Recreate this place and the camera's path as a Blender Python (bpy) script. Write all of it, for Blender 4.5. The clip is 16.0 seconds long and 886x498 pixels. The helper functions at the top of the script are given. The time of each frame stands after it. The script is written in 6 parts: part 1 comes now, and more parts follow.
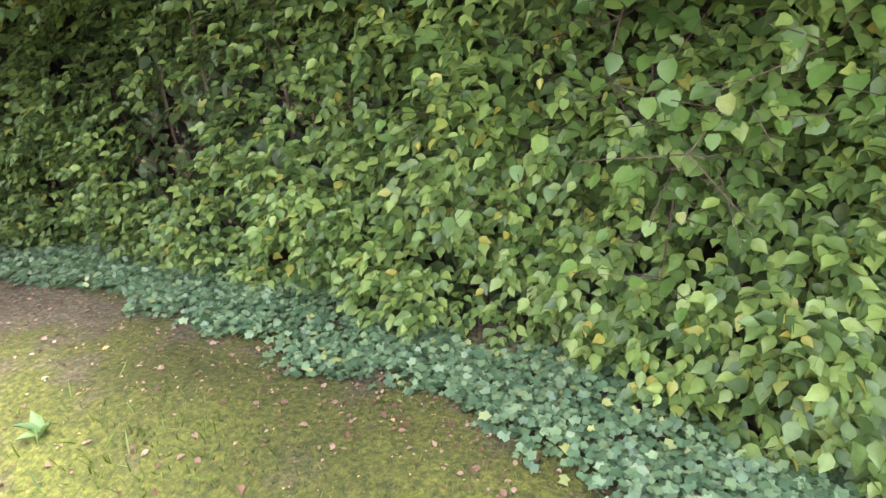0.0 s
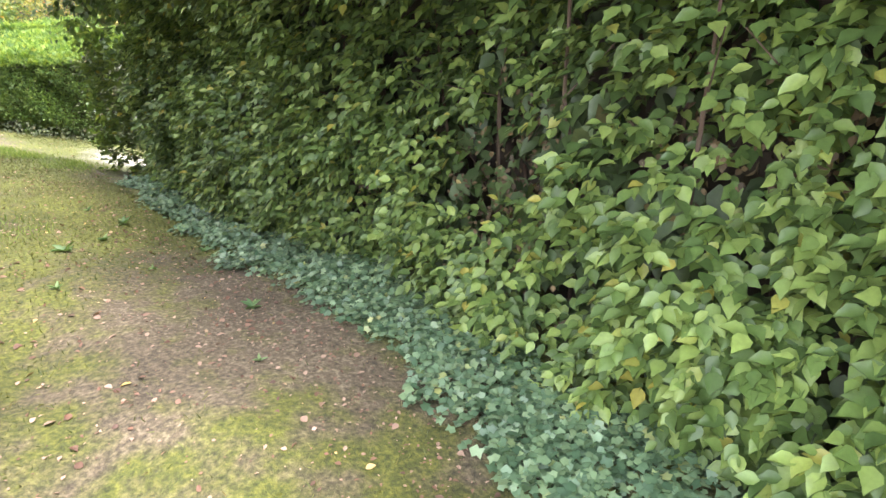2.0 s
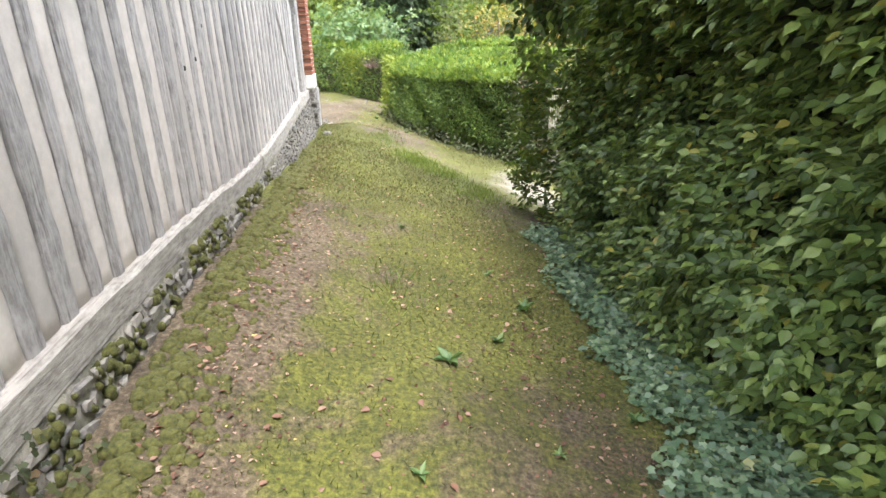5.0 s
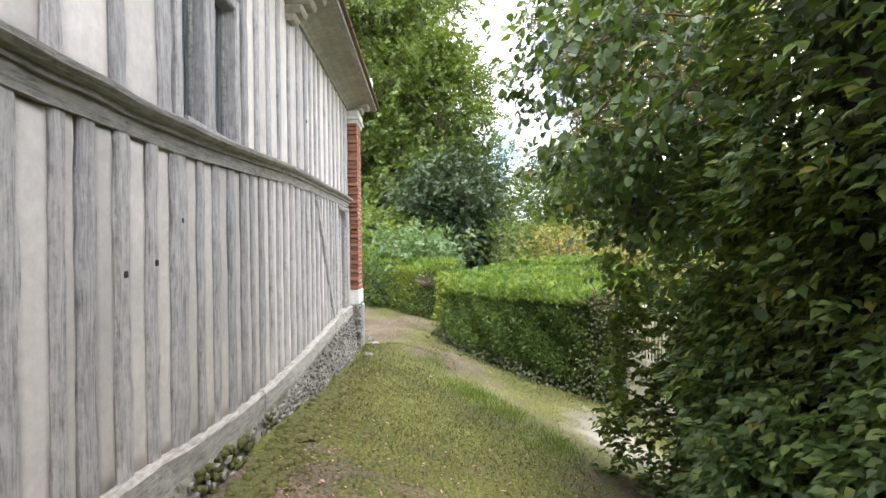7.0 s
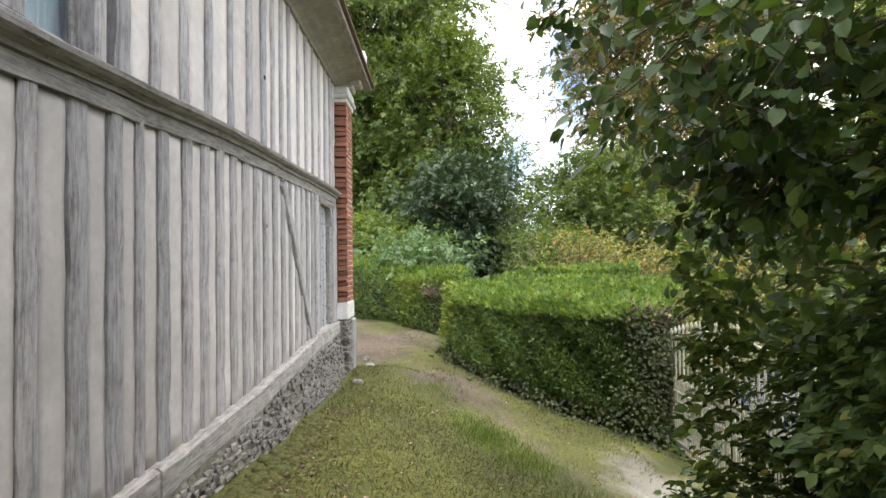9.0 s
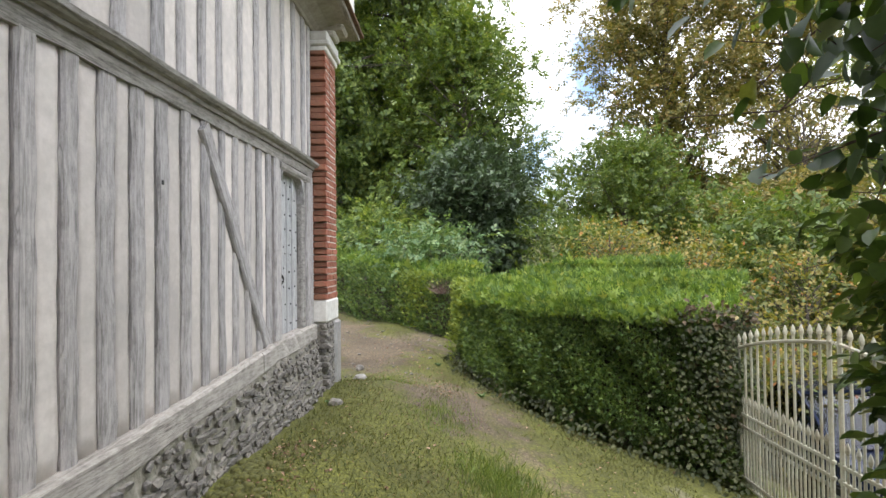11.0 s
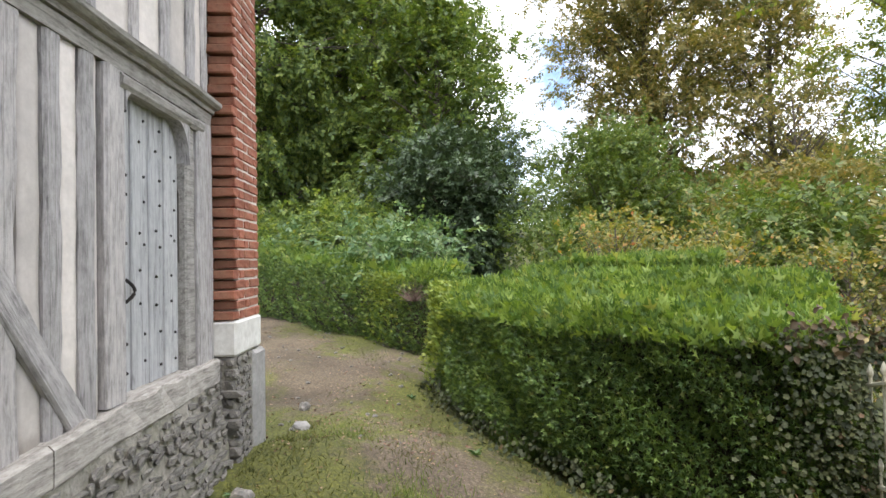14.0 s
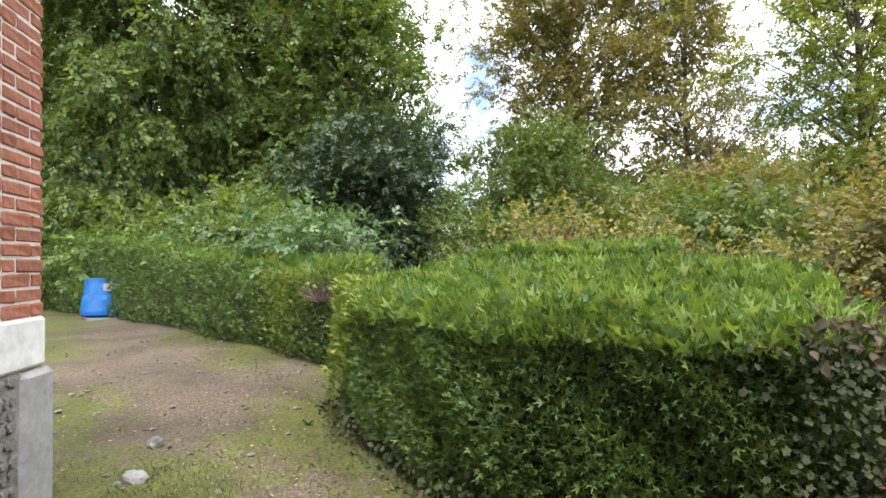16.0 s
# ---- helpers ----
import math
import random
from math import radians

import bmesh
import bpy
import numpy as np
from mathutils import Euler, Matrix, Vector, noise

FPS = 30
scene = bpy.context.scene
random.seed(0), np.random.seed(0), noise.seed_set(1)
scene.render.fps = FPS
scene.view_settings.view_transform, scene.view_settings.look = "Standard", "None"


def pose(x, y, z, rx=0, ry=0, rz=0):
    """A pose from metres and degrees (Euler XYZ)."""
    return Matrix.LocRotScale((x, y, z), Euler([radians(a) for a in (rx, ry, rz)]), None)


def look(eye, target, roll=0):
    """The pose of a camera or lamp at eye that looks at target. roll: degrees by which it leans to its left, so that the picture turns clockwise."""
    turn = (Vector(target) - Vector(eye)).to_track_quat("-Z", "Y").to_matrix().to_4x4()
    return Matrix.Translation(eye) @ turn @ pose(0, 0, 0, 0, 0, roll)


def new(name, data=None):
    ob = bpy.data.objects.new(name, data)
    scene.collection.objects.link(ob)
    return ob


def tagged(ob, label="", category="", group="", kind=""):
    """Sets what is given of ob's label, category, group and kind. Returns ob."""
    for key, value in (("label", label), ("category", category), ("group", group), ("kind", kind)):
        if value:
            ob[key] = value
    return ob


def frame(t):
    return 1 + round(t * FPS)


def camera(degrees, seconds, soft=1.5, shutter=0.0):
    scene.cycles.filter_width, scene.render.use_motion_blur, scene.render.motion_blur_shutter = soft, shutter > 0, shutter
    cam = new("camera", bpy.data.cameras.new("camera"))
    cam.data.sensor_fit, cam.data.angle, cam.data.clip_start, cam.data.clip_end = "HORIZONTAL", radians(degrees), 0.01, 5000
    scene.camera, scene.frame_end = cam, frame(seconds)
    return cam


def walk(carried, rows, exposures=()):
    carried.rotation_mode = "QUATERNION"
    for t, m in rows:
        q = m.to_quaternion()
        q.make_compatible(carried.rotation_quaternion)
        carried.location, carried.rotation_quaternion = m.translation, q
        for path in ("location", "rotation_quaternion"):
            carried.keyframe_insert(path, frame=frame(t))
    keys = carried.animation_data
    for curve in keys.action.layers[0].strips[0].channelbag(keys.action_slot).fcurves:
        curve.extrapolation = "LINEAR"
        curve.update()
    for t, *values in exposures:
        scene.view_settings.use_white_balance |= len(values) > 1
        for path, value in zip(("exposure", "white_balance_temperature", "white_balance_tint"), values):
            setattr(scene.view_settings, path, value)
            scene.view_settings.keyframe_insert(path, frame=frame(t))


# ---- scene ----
cam = camera(75.2, 16.0)
PATH = [
    (0, (0.767, -0.079, 1.675), (0.177, 1.612, 0.786), -2.8),
    (0.5, (0.53, 0.179, 1.663), (-0.218, 1.809, 0.777), -2.9),
    (1, (0.284, 0.458, 1.611), (-0.635, 2.003, 0.736), -3.1),
    (1.5, (0.009, 0.653, 1.548), (-1.133, 2.054, 0.692), -3.0),
    (2, (-0.341, 0.801, 1.53), (-1.669, 2.043, 0.696), -2.7),
    (2.5, (-0.651, 0.893, 1.518), (-2.105, 1.994, 0.698), -2.6),
    (3, (-0.987, 0.986, 1.549), (-2.586, 1.874, 0.741), -2.5),
    (3.5, (-1.35, 1.016, 1.54), (-3.074, 1.649, 0.749), -2.3),
    (4, (-1.688, 1.04, 1.528), (-3.47, 1.502, 0.747), -2.1),
    (4.5, (-2.058, 1.121, 1.539), (-3.872, 1.436, 0.757), -2.1),
    (5, (-2.475, 1.124, 1.496), (-4.329, 1.331, 0.775), -1.9),
    (5.2, (-2.653, 1.124, 1.515), (-4.528, 1.3, 0.843), -1.9),
    (7.3, (-4.209, 1.207, 1.379), (-6.208, 1.257, 1.418), -0.8),
    (7.5, (-4.379, 1.204, 1.389), (-6.378, 1.25, 1.427), -0.8),
    (8, (-4.746, 1.194, 1.335), (-6.745, 1.234, 1.376), -0.8),
    (8.5, (-5.117, 1.217, 1.34), (-7.116, 1.245, 1.382), -0.6),
    (9, (-5.475, 1.274, 1.316), (-7.474, 1.302, 1.356), -0.7),
    (9.5, (-5.903, 1.322, 1.287), (-7.903, 1.333, 1.322), -0.8),
    (10, (-6.315, 1.321, 1.279), (-8.315, 1.305, 1.314), -0.6),
    (10.2, (-6.443, 1.346, 1.258), (-8.442, 1.316, 1.299), -0.5),
    (12.3, (-7.896, 1.493, 1.148), (-9.895, 1.466, 1.192), -1.2),
    (12.5, (-8.024, 1.489, 1.155), (-10.023, 1.482, 1.202), -1.2),
    (13, (-8.388, 1.408, 1.156), (-10.387, 1.41, 1.203), -1.0),
    (13.5, (-8.71, 1.35, 1.168), (-10.71, 1.365, 1.216), -1.0),
    (14, (-9.087, 1.368, 1.149), (-11.085, 1.433, 1.195), -1.2),
    (14.5, (-9.402, 1.4, 1.105), (-11.398, 1.515, 1.159), -1.2),
    (15, (-9.724, 1.425, 1.114), (-11.714, 1.617, 1.166), -1.1),
    (15.5, (-10.056, 1.509, 1.049), (-12.036, 1.789, 1.098), -1.3),
    (16, (-10.378, 1.556, 1.0), (-12.35, 1.884, 1.056), -1.1),
]
EXPOSURES = [(t, stops, 6480, 12.0) for t, stops in ((0.0, 2.55), (3.0, 2.7), (4.0, 2.4), (5.0, 2.22), (7.3, 1.58), (8.5, 1.35), (10.0, 1.12), (13.5, 1.08), (16.0, 1.25))]
walk(cam, [(t, look(eye, target, roll)) for t, eye, target, roll in PATH], EXPOSURES)

# ---- world and light ----
world = bpy.data.worlds.new("sky")
scene.world = world
world.use_nodes = True
wn, wl = world.node_tree.nodes, world.node_tree.links
for n in list(wn):
    wn.remove(n)
w_out = wn.new("ShaderNodeOutputWorld")
w_bg = wn.new("ShaderNodeBackground")
w_bg2 = wn.new("ShaderNodeBackground")
w_mix = wn.new("ShaderNodeMixShader")
w_sky = wn.new("ShaderNodeTexSky")
w_sky.sky_type = "NISHITA"
w_sky.sun_disc = False
w_sky.sun_elevation = radians(65)
w_sky.sun_rotation = radians(77)
w_bg.inputs[1].default_value = 0.15
w_bg2.inputs[0].default_value = (0.93, 0.96, 1.0, 1)
w_bg2.inputs[1].default_value = 1.9
w_co = wn.new("ShaderNodeTexCoord")
w_no = wn.new("ShaderNodeTexNoise")
w_no.inputs["Scale"].default_value = 3.2
w_no.inputs["Detail"].default_value = 6
w_ra = wn.new("ShaderNodeValToRGB")
w_ra.color_ramp.elements[0].position = 0.40
w_ra.color_ramp.elements[1].position = 0.52
wl.new(w_co.outputs["Generated"], w_no.inputs["Vector"])
wl.new(w_no.outputs["Fac"], w_ra.inputs[0])
wl.new(w_ra.outputs[0], w_mix.inputs[0])
wl.new(w_sky.outputs[0], w_bg.inputs[0])
wl.new(w_bg.outputs[0], w_mix.inputs[1])
wl.new(w_bg2.outputs[0], w_mix.inputs[2])
wl.new(w_mix.outputs[0], w_out.inputs[0])

sun = new("sun", bpy.data.lights.new("sun", "SUN"))
sun.data.energy = 1.5
sun.data.angle = radians(14)
sun.data.color = (1.0, 0.96, 0.9)
sun.matrix_world = look((9, 2, 20), (0, 0, 0))

# ---- helpers of this place ----
rng = np.random.default_rng(7)


def mesh_np(name, verts, faces, smooth=False):
    """A mesh from arrays; faces: one array (n, k), or a list of such arrays."""
    me = bpy.data.meshes.new(name)
    groups = faces if isinstance(faces, list) else [faces]
    groups = [np.asarray(g, dtype=np.int32) for g in groups if len(g)]
    verts = np.asarray(verts, dtype=np.float32)
    loops = np.concatenate([g.ravel() for g in groups])
    sizes = np.concatenate([np.full(len(g), g.shape[1], dtype=np.int32) for g in groups])
    starts = np.concatenate([[0], np.cumsum(sizes)[:-1]]).astype(np.int32)
    me.vertices.add(len(verts))
    me.vertices.foreach_set("co", verts.ravel())
    me.loops.add(len(loops))
    me.loops.foreach_set("vertex_index", loops)
    me.polygons.add(len(sizes))
    me.polygons.foreach_set("loop_start", starts)
    if smooth:
        me.polygons.foreach_set("use_smooth", np.ones(len(sizes), dtype=bool))
    me.update(calc_edges=True)
    return me


def mesh_bm(name, bm):
    me = bpy.data.meshes.new(name)
    bmesh.ops.recalc_face_normals(bm, faces=bm.faces[:])
    bm.to_mesh(me)
    bm.free()
    return me


def part(name, geo, material, parent=None, label=""):
    """Links a bmesh or mesh as one object, under a thing or a part."""
    me = mesh_bm(name, geo) if isinstance(geo, bmesh.types.BMesh) else geo
    if material and not me.materials:
        me.materials.append(material)
    ob = new(name, me)
    if parent:
        ob.parent = parent
    if label:
        tagged(ob, label)
    return ob


def thing(name, label, category, group="", kind="", at=(0, 0, 0)):
    ob = new(name)
    ob.location = at
    ob.empty_display_size = 0.1
    return tagged(ob, label, category, group, kind)


def add_box(bm, lo, hi, bevel=0.0, rough=0.0, cuts=0):
    """A box from corner to corner, with worn edges."""
    c = [(a + b) / 2 for a, b in zip(lo, hi)]
    d = [b - a for a, b in zip(lo, hi)]
    made = bmesh.ops.create_cube(bm, size=1.0, matrix=Matrix.Translation(c) @ Matrix.Diagonal((*d, 1)))
    vs = made["verts"]
    es = list({e for v in vs for e in v.link_edges})
    if cuts:
        axis = max(range(3), key=lambda k: d[k])
        long = [e for e in es if abs(e.verts[0].co[axis] - e.verts[1].co[axis]) > d[axis] * 0.9]
        r = bmesh.ops.subdivide_edges(bm, edges=long, cuts=cuts)
        vs = list({v for v in vs if v.is_valid} | {g for g in r["geom_inner"] if isinstance(g, bmesh.types.BMVert)})
        es = list({e for v in vs for e in v.link_edges})
    if rough:
        for v in vs:
            v.co += Vector((random.uniform(-1, 1), random.uniform(-1, 1), random.uniform(-1, 1))) * rough
    if bevel:
        sharp = [e for e in es if e.is_valid and len(e.link_faces) == 2 and e.calc_face_angle(0) > 0.6]
        bmesh.ops.bevel(bm, geom=sharp, offset=bevel, segments=1, affect="EDGES", clamp_overlap=True)
    return vs


def add_tube(bm, points, radii, sides=8, cap=True):
    """A tube along points."""
    rings = []
    for i, p in enumerate(points):
        a = Vector(points[max(i - 1, 0)])
        b = Vector(points[min(i + 1, len(points) - 1)])
        q = (b - a).to_track_quat("Z", "X").to_matrix()
        r = radii[i] if hasattr(radii, "__len__") else radii
        rings.append([bm.verts.new(Vector(p) + q @ Vector((r * math.cos(u), r * math.sin(u), 0))) for u in [k * 2 * math.pi / sides for k in range(sides)]])
    for a, b in zip(rings, rings[1:]):
        for k in range(sides):
            bm.faces.new((a[k], a[(k + 1) % sides], b[(k + 1) % sides], b[k]))
    if cap:
        bm.faces.new(rings[0][::-1])
        bm.faces.new(rings[-1])


def unit(v):
    return v / np.maximum(np.linalg.norm(v, axis=1, keepdims=True), 1e-9)


LEAF_V = np.array([(0, 0, 0), (0.28, 0.24, 0.10), (0.33, 0.52, 0.11), (0.13, 0.84, 0.03), (0, 1.04, -0.12), (-0.13, 0.84, 0.03), (-0.33, 0.52, 0.11), (-0.28, 0.24, 0.10), (0, 0.5, -0.03)])
LEAF_F = [np.array([(0, 1, 2, 8), (8, 2, 3, 4), (4, 5, 6, 8), (8, 6, 7, 0)])]
ROUND_V = np.array([(0, 0.03, 0), (0.30, 0.02, 0.06), (0.46, 0.36, 0.10), (0.33, 0.74, 0.04), (0, 1.06, -0.10), (-0.33, 0.74, 0.04), (-0.46, 0.36, 0.10), (-0.30, 0.02, 0.06), (0, 0.45, -0.03)])
IVY_V = np.array([(0, 0, 0), (0.42, -0.06, 0.02), (0.26, 0.32, 0.05), (0.48, 0.58, 0.0), (0, 1, -0.06), (-0.48, 0.58, 0.0), (-0.26, 0.32, 0.05), (-0.42, -0.06, 0.02), (0, 0.42, 0.02)])
SPRIG_V = np.array([(0, 0, 0), (0.22, 0.14, 0.05), (0.50, 0.46, -0.04), (0.12, 0.42, 0.02), (-0.05, 0.15, 0.03), (-0.42, 0.34, 0.05), (-0.44, 0.74, -0.04), (-0.08, 0.58, 0.0), (0.0, 0.50, 0.02), (0.24, 0.78, 0.05), (0.05, 1.20, -0.07), (-0.18, 0.86, 0.02)])
SPRIG_F = [np.array([(0, 1, 2, 3), (4, 7, 6, 5), (8, 9, 10, 11)])]
SMALL_V = np.array([(0, 0, 0), (0.3, 0.45, 0.06), (0, 1, -0.06), (-0.3, 0.45, 0.06)])
SMALL_F = [np.array([(0, 1, 2, 3)])]
BLADE_V = np.array([(-0.05, 0, 0), (0.05, 0, 0), (0.03, 0.55, 0.06), (0, 1, 0.22)])
BLADE_F = [np.array([(0, 1, 2, 3)])]
SPRAY_V = np.array([(0, 0, 0), (0.07, 0.3, 0.0), (0.32, 0.62, 0.05), (0.08, 0.55, 0.02), (0.03, 1, -0.06), (-0.05, 0.6, 0.02), (-0.30, 0.72, 0.05), (-0.06, 0.3, 0)])
SPRAY_F = [np.array([(0, 1, 3, 5), (0, 5, 7, 7)])[:1], np.array([(1, 2, 3), (3, 4, 5), (5, 6, 7), (0, 5, 7)])]


def leaves(name, pos, along, normal, size, shape, faces):
    """Many leaves in one mesh: each at pos, growing along, facing normal."""
    n = len(pos)
    y = unit(np.asarray(along, dtype=float))
    z = np.asarray(normal, dtype=float)
    z = unit(z - y * np.sum(y * z, axis=1, keepdims=True))
    x = np.cross(y, z)
    s = np.asarray(size, dtype=float).reshape(-1, 1, 1)
    v = (shape[None, :, 0:1] * x[:, None, :] + shape[None, :, 1:2] * y[:, None, :] + shape[None, :, 2:3] * z[:, None, :]) * s + np.asarray(pos)[:, None, :]
    k = len(shape)
    off = (np.arange(n) * k)[:, None, None]
    return mesh_np(name, v.reshape(-1, 3), [(f[None] + off).reshape(-1, f.shape[1]) for f in faces])


def jitter(n, s=1.0):
    return rng.normal(0, s, (n, 3))


def smooth01(a, b, v):
    u = np.clip((v - a) / (b - a), 0, 1)
    return u * u * (3 - 2 * u)


def ground_z(x, y):
    """Height of the ground: level by the start, falling towards the hedge foot and the gate."""
    x, y = np.asarray(x, dtype=float), np.asarray(y, dtype=float)
    fall = 0.05 + 0.17 * smooth01(-1, -6, x) + 0.07 * smooth01(-7, -11, x)
    base = -0.10 * smooth01(-6, -12, x) - 0.12 * smooth01(-13, -16, x) + 0.06 * smooth01(-18, -26, x)
    side = np.clip(y - 0.7, 0, 3.6)
    far = smooth01(-15, -21, x)
    bank = (0.01 + 0.25 * smooth01(-12.5, -4, x)) * smooth01(1.0, 0.0, y) * (1 - smooth01(-2.4, -1.2, x))
    swell = 0.10 * smooth01(-5.8, -4.2, x) * np.exp(-((y - 1.25) / 0.45) ** 2)
    dip = 0.15 * smooth01(-13.1, -13.9, x) * smooth01(-17.5, -15.2, x) * np.exp(-((y - 0.2) / 0.8) ** 2)
    z = base + bank + swell - dip - fall * side * (1 - 0.75 * far)
    z = z - 0.85 * smooth01(4.5, 6.2, y) * smooth01(-30, -18, x)
    z = z + 0.10 * np.clip(-x - 29, 0, 60) + 0.10 * np.clip(y - 10, 0, 30)
    z = z + 0.03 * np.sin(x * 1.7 + y) * np.sin(y * 2.1 - 0.6 * x) + 0.012 * np.sin(x * 5.3) * np.sin(y * 4.7 + 1)
    return z


# ---- materials ----
def material(name):
    m = bpy.data.materials.new(name)
    m.use_nodes = True
    nt = m.node_tree
    return m, nt.nodes, nt.links, nt.nodes["Principled BSDF"]


def ramp(nodes, stops):
    r = nodes.new("ShaderNodeValToRGB")
    el = r.color_ramp.elements
    while len(el) < len(stops):
        el.new(0.5)
    for e, (p, c) in zip(el, stops):
        e.position, e.color = p, (*c, 1)
    return r


def noise_tex(nodes, links, scale, detail=5, stretch=None, rough=0.6):
    co = nodes.new("ShaderNodeTexCoord")
    n = nodes.new("ShaderNodeTexNoise")
    n.inputs["Scale"].default_value = scale
    n.inputs["Detail"].default_value = detail
    n.inputs["Roughness"].default_value = rough
    if stretch:
        mp = nodes.new("ShaderNodeMapping")
        mp.inputs["Scale"].default_value = stretch
        links.new(co.outputs["Object"], mp.inputs[0])
        links.new(mp.outputs[0], n.inputs["Vector"])
    else:
        links.new(co.outputs["Object"], n.inputs["Vector"])
    return n


def mixed(nodes, links, fac, a, b, mode="MIX"):
    m = nodes.new("ShaderNodeMix")
    m.data_type = "RGBA"
    m.blend_type = mode
    for sock, val in ((m.inputs[0], fac), (m.inputs[6], a), (m.inputs[7], b)):
        if isinstance(val, bpy.types.NodeSocket):
            links.new(val, sock)
        elif isinstance(val, tuple):
            sock.default_value = (*val, 1)
        else:
            sock.default_value = val
    return m.outputs[2]


def bumped(nodes, links, bsdf, height, strength=0.4, distance=0.01):
    b = nodes.new("ShaderNodeBump")
    b.inputs["Strength"].default_value = strength
    b.inputs["Distance"].default_value = distance
    links.new(height, b.inputs["Height"])
    links.new(b.outputs[0], bsdf.inputs["Normal"])


def leaf_material(name, dark, mid, light, odd, rough=0.45, thin=0.35):
    """Leaves that vary one by one, and let some light through."""
    m, n, l, p = material(name)
    dark, mid, light, odd = [(c[0] * 1.16, c[1], c[2] * 1.15) for c in (dark, mid, light, odd)]
    geo = n.new("ShaderNodeNewGeometry")
    r = ramp(n, [(0.0, dark), (0.45, mid), (0.965, light), (1.0, odd)])
    l.new(geo.outputs["Random Per Island"], r.inputs[0])
    big = noise_tex(n, l, 1.3, 3)
    r2 = ramp(n, [(0.3, (0.7, 0.7, 0.7)), (0.7, (1.15, 1.15, 1.1))])
    l.new(big.outputs["Fac"], r2.inputs[0])
    col = mixed(n, l, 0.8, r.outputs[0], r2.outputs[0], "MULTIPLY")
    fine = noise_tex(n, l, 45, 3)
    r3 = ramp(n, [(0.35, (0.8, 0.8, 0.8)), (0.65, (1.1, 1.1, 1.1))])
    l.new(fine.outputs["Fac"], r3.inputs[0])
    col = mixed(n, l, 0.6, col, r3.outputs[0], "MULTIPLY")
    l.new(col, p.inputs["Base Color"])
    p.inputs["Roughness"].default_value = rough
    tr = n.new("ShaderNodeBsdfTranslucent")
    warm = mixed(n, l, 1.0, col, (1.25, 1.2, 0.5), "MULTIPLY")
    l.new(warm, tr.inputs[0])
    mx = n.new("ShaderNodeMixShader")
    mx.inputs[0].default_value = thin
    out = n["Material Output"]
    l.new(p.outputs[0], mx.inputs[1])
    l.new(tr.outputs[0], mx.inputs[2])
    l.new(mx.outputs[0], out.inputs[0])
    return m


M_BEECH = leaf_material("hornbeam_leaf", (0.048, 0.098, 0.026), (0.105, 0.19, 0.046), (0.21, 0.32, 0.078), (0.32, 0.32, 0.06), 0.44, 0.3)
M_HEDGESHADE = leaf_material("hornbeam_leaf_painted_shade", (0.03, 0.055, 0.018), (0.045, 0.085, 0.025), (0.07, 0.12, 0.035), (0.10, 0.07, 0.03), 0.5, 0.2)
M_HAZEL = leaf_material("hazel_leaf", (0.06, 0.13, 0.03), (0.10, 0.21, 0.045), (0.17, 0.30, 0.06), (0.28, 0.32, 0.07), 0.4, 0.4)
# darkened leaf colour, standing for the shade the overhanging boughs hang in
M_LIMELEAF = leaf_material("lime_leaf_painted_shade", (0.032, 0.07, 0.018), (0.062, 0.125, 0.03), (0.115, 0.20, 0.045), (0.2, 0.2, 0.05), 0.4, 0.35)
M_IVY = leaf_material("ivy_leaf", (0.045, 0.10, 0.047), (0.085, 0.165, 0.078), (0.155, 0.25, 0.115), (0.26, 0.30, 0.09), 0.42, 0.15)
M_IVYDARK = leaf_material("dark_ivy_leaf", (0.022, 0.034, 0.010), (0.042, 0.060, 0.018), (0.08, 0.10, 0.03), (0.13, 0.08, 0.035), 0.7, 0.2)
M_YEW = leaf_material("clipped_conifer", (0.040, 0.086, 0.023), (0.09, 0.175, 0.043), (0.185, 0.30, 0.068), (0.22, 0.26, 0.07), 0.5, 0.3)
M_YEWTOP = leaf_material("fresh_conifer", (0.055, 0.125, 0.026), (0.12, 0.225, 0.042), (0.23, 0.35, 0.07), (0.32, 0.37, 0.10), 0.55, 0.4)
M_GOLD = leaf_material("golden_conifer", (0.09, 0.16, 0.03), (0.16, 0.25, 0.04), (0.25, 0.34, 0.05), (0.3, 0.34, 0.1), 0.55, 0.35)
M_GRASS = leaf_material("grass_blade", (0.03, 0.052, 0.010), (0.07, 0.092, 0.018), (0.125, 0.145, 0.03), (0.22, 0.18, 0.08), 0.6, 0.3)
M_TUFT = leaf_material("tuft_blade", (0.06, 0.12, 0.02), (0.11, 0.18, 0.03), (0.17, 0.25, 0.05), (0.24, 0.26, 0.09), 0.55, 0.35)
M_WEED = leaf_material("weed_leaf", (0.06, 0.14, 0.05), (0.10, 0.2, 0.07), (0.16, 0.26, 0.09), (0.2, 0.28, 0.1), 0.5, 0.3)
M_LITTER = leaf_material("fallen_leaf", (0.06, 0.034, 0.02), (0.15, 0.085, 0.048), (0.34, 0.26, 0.18), (0.46, 0.36, 0.1), 0.7, 0.1)
M_BROAD = leaf_material("broad_tree_leaf", (0.05, 0.10, 0.02), (0.09, 0.165, 0.03), (0.16, 0.24, 0.045), (0.24, 0.28, 0.06), 0.5, 0.4)
M_SPRUCE = leaf_material("dark_tree_leaf", (0.05, 0.10, 0.025), (0.115, 0.20, 0.042), (0.22, 0.32, 0.065), (0.28, 0.33, 0.08), 0.55, 0.45)
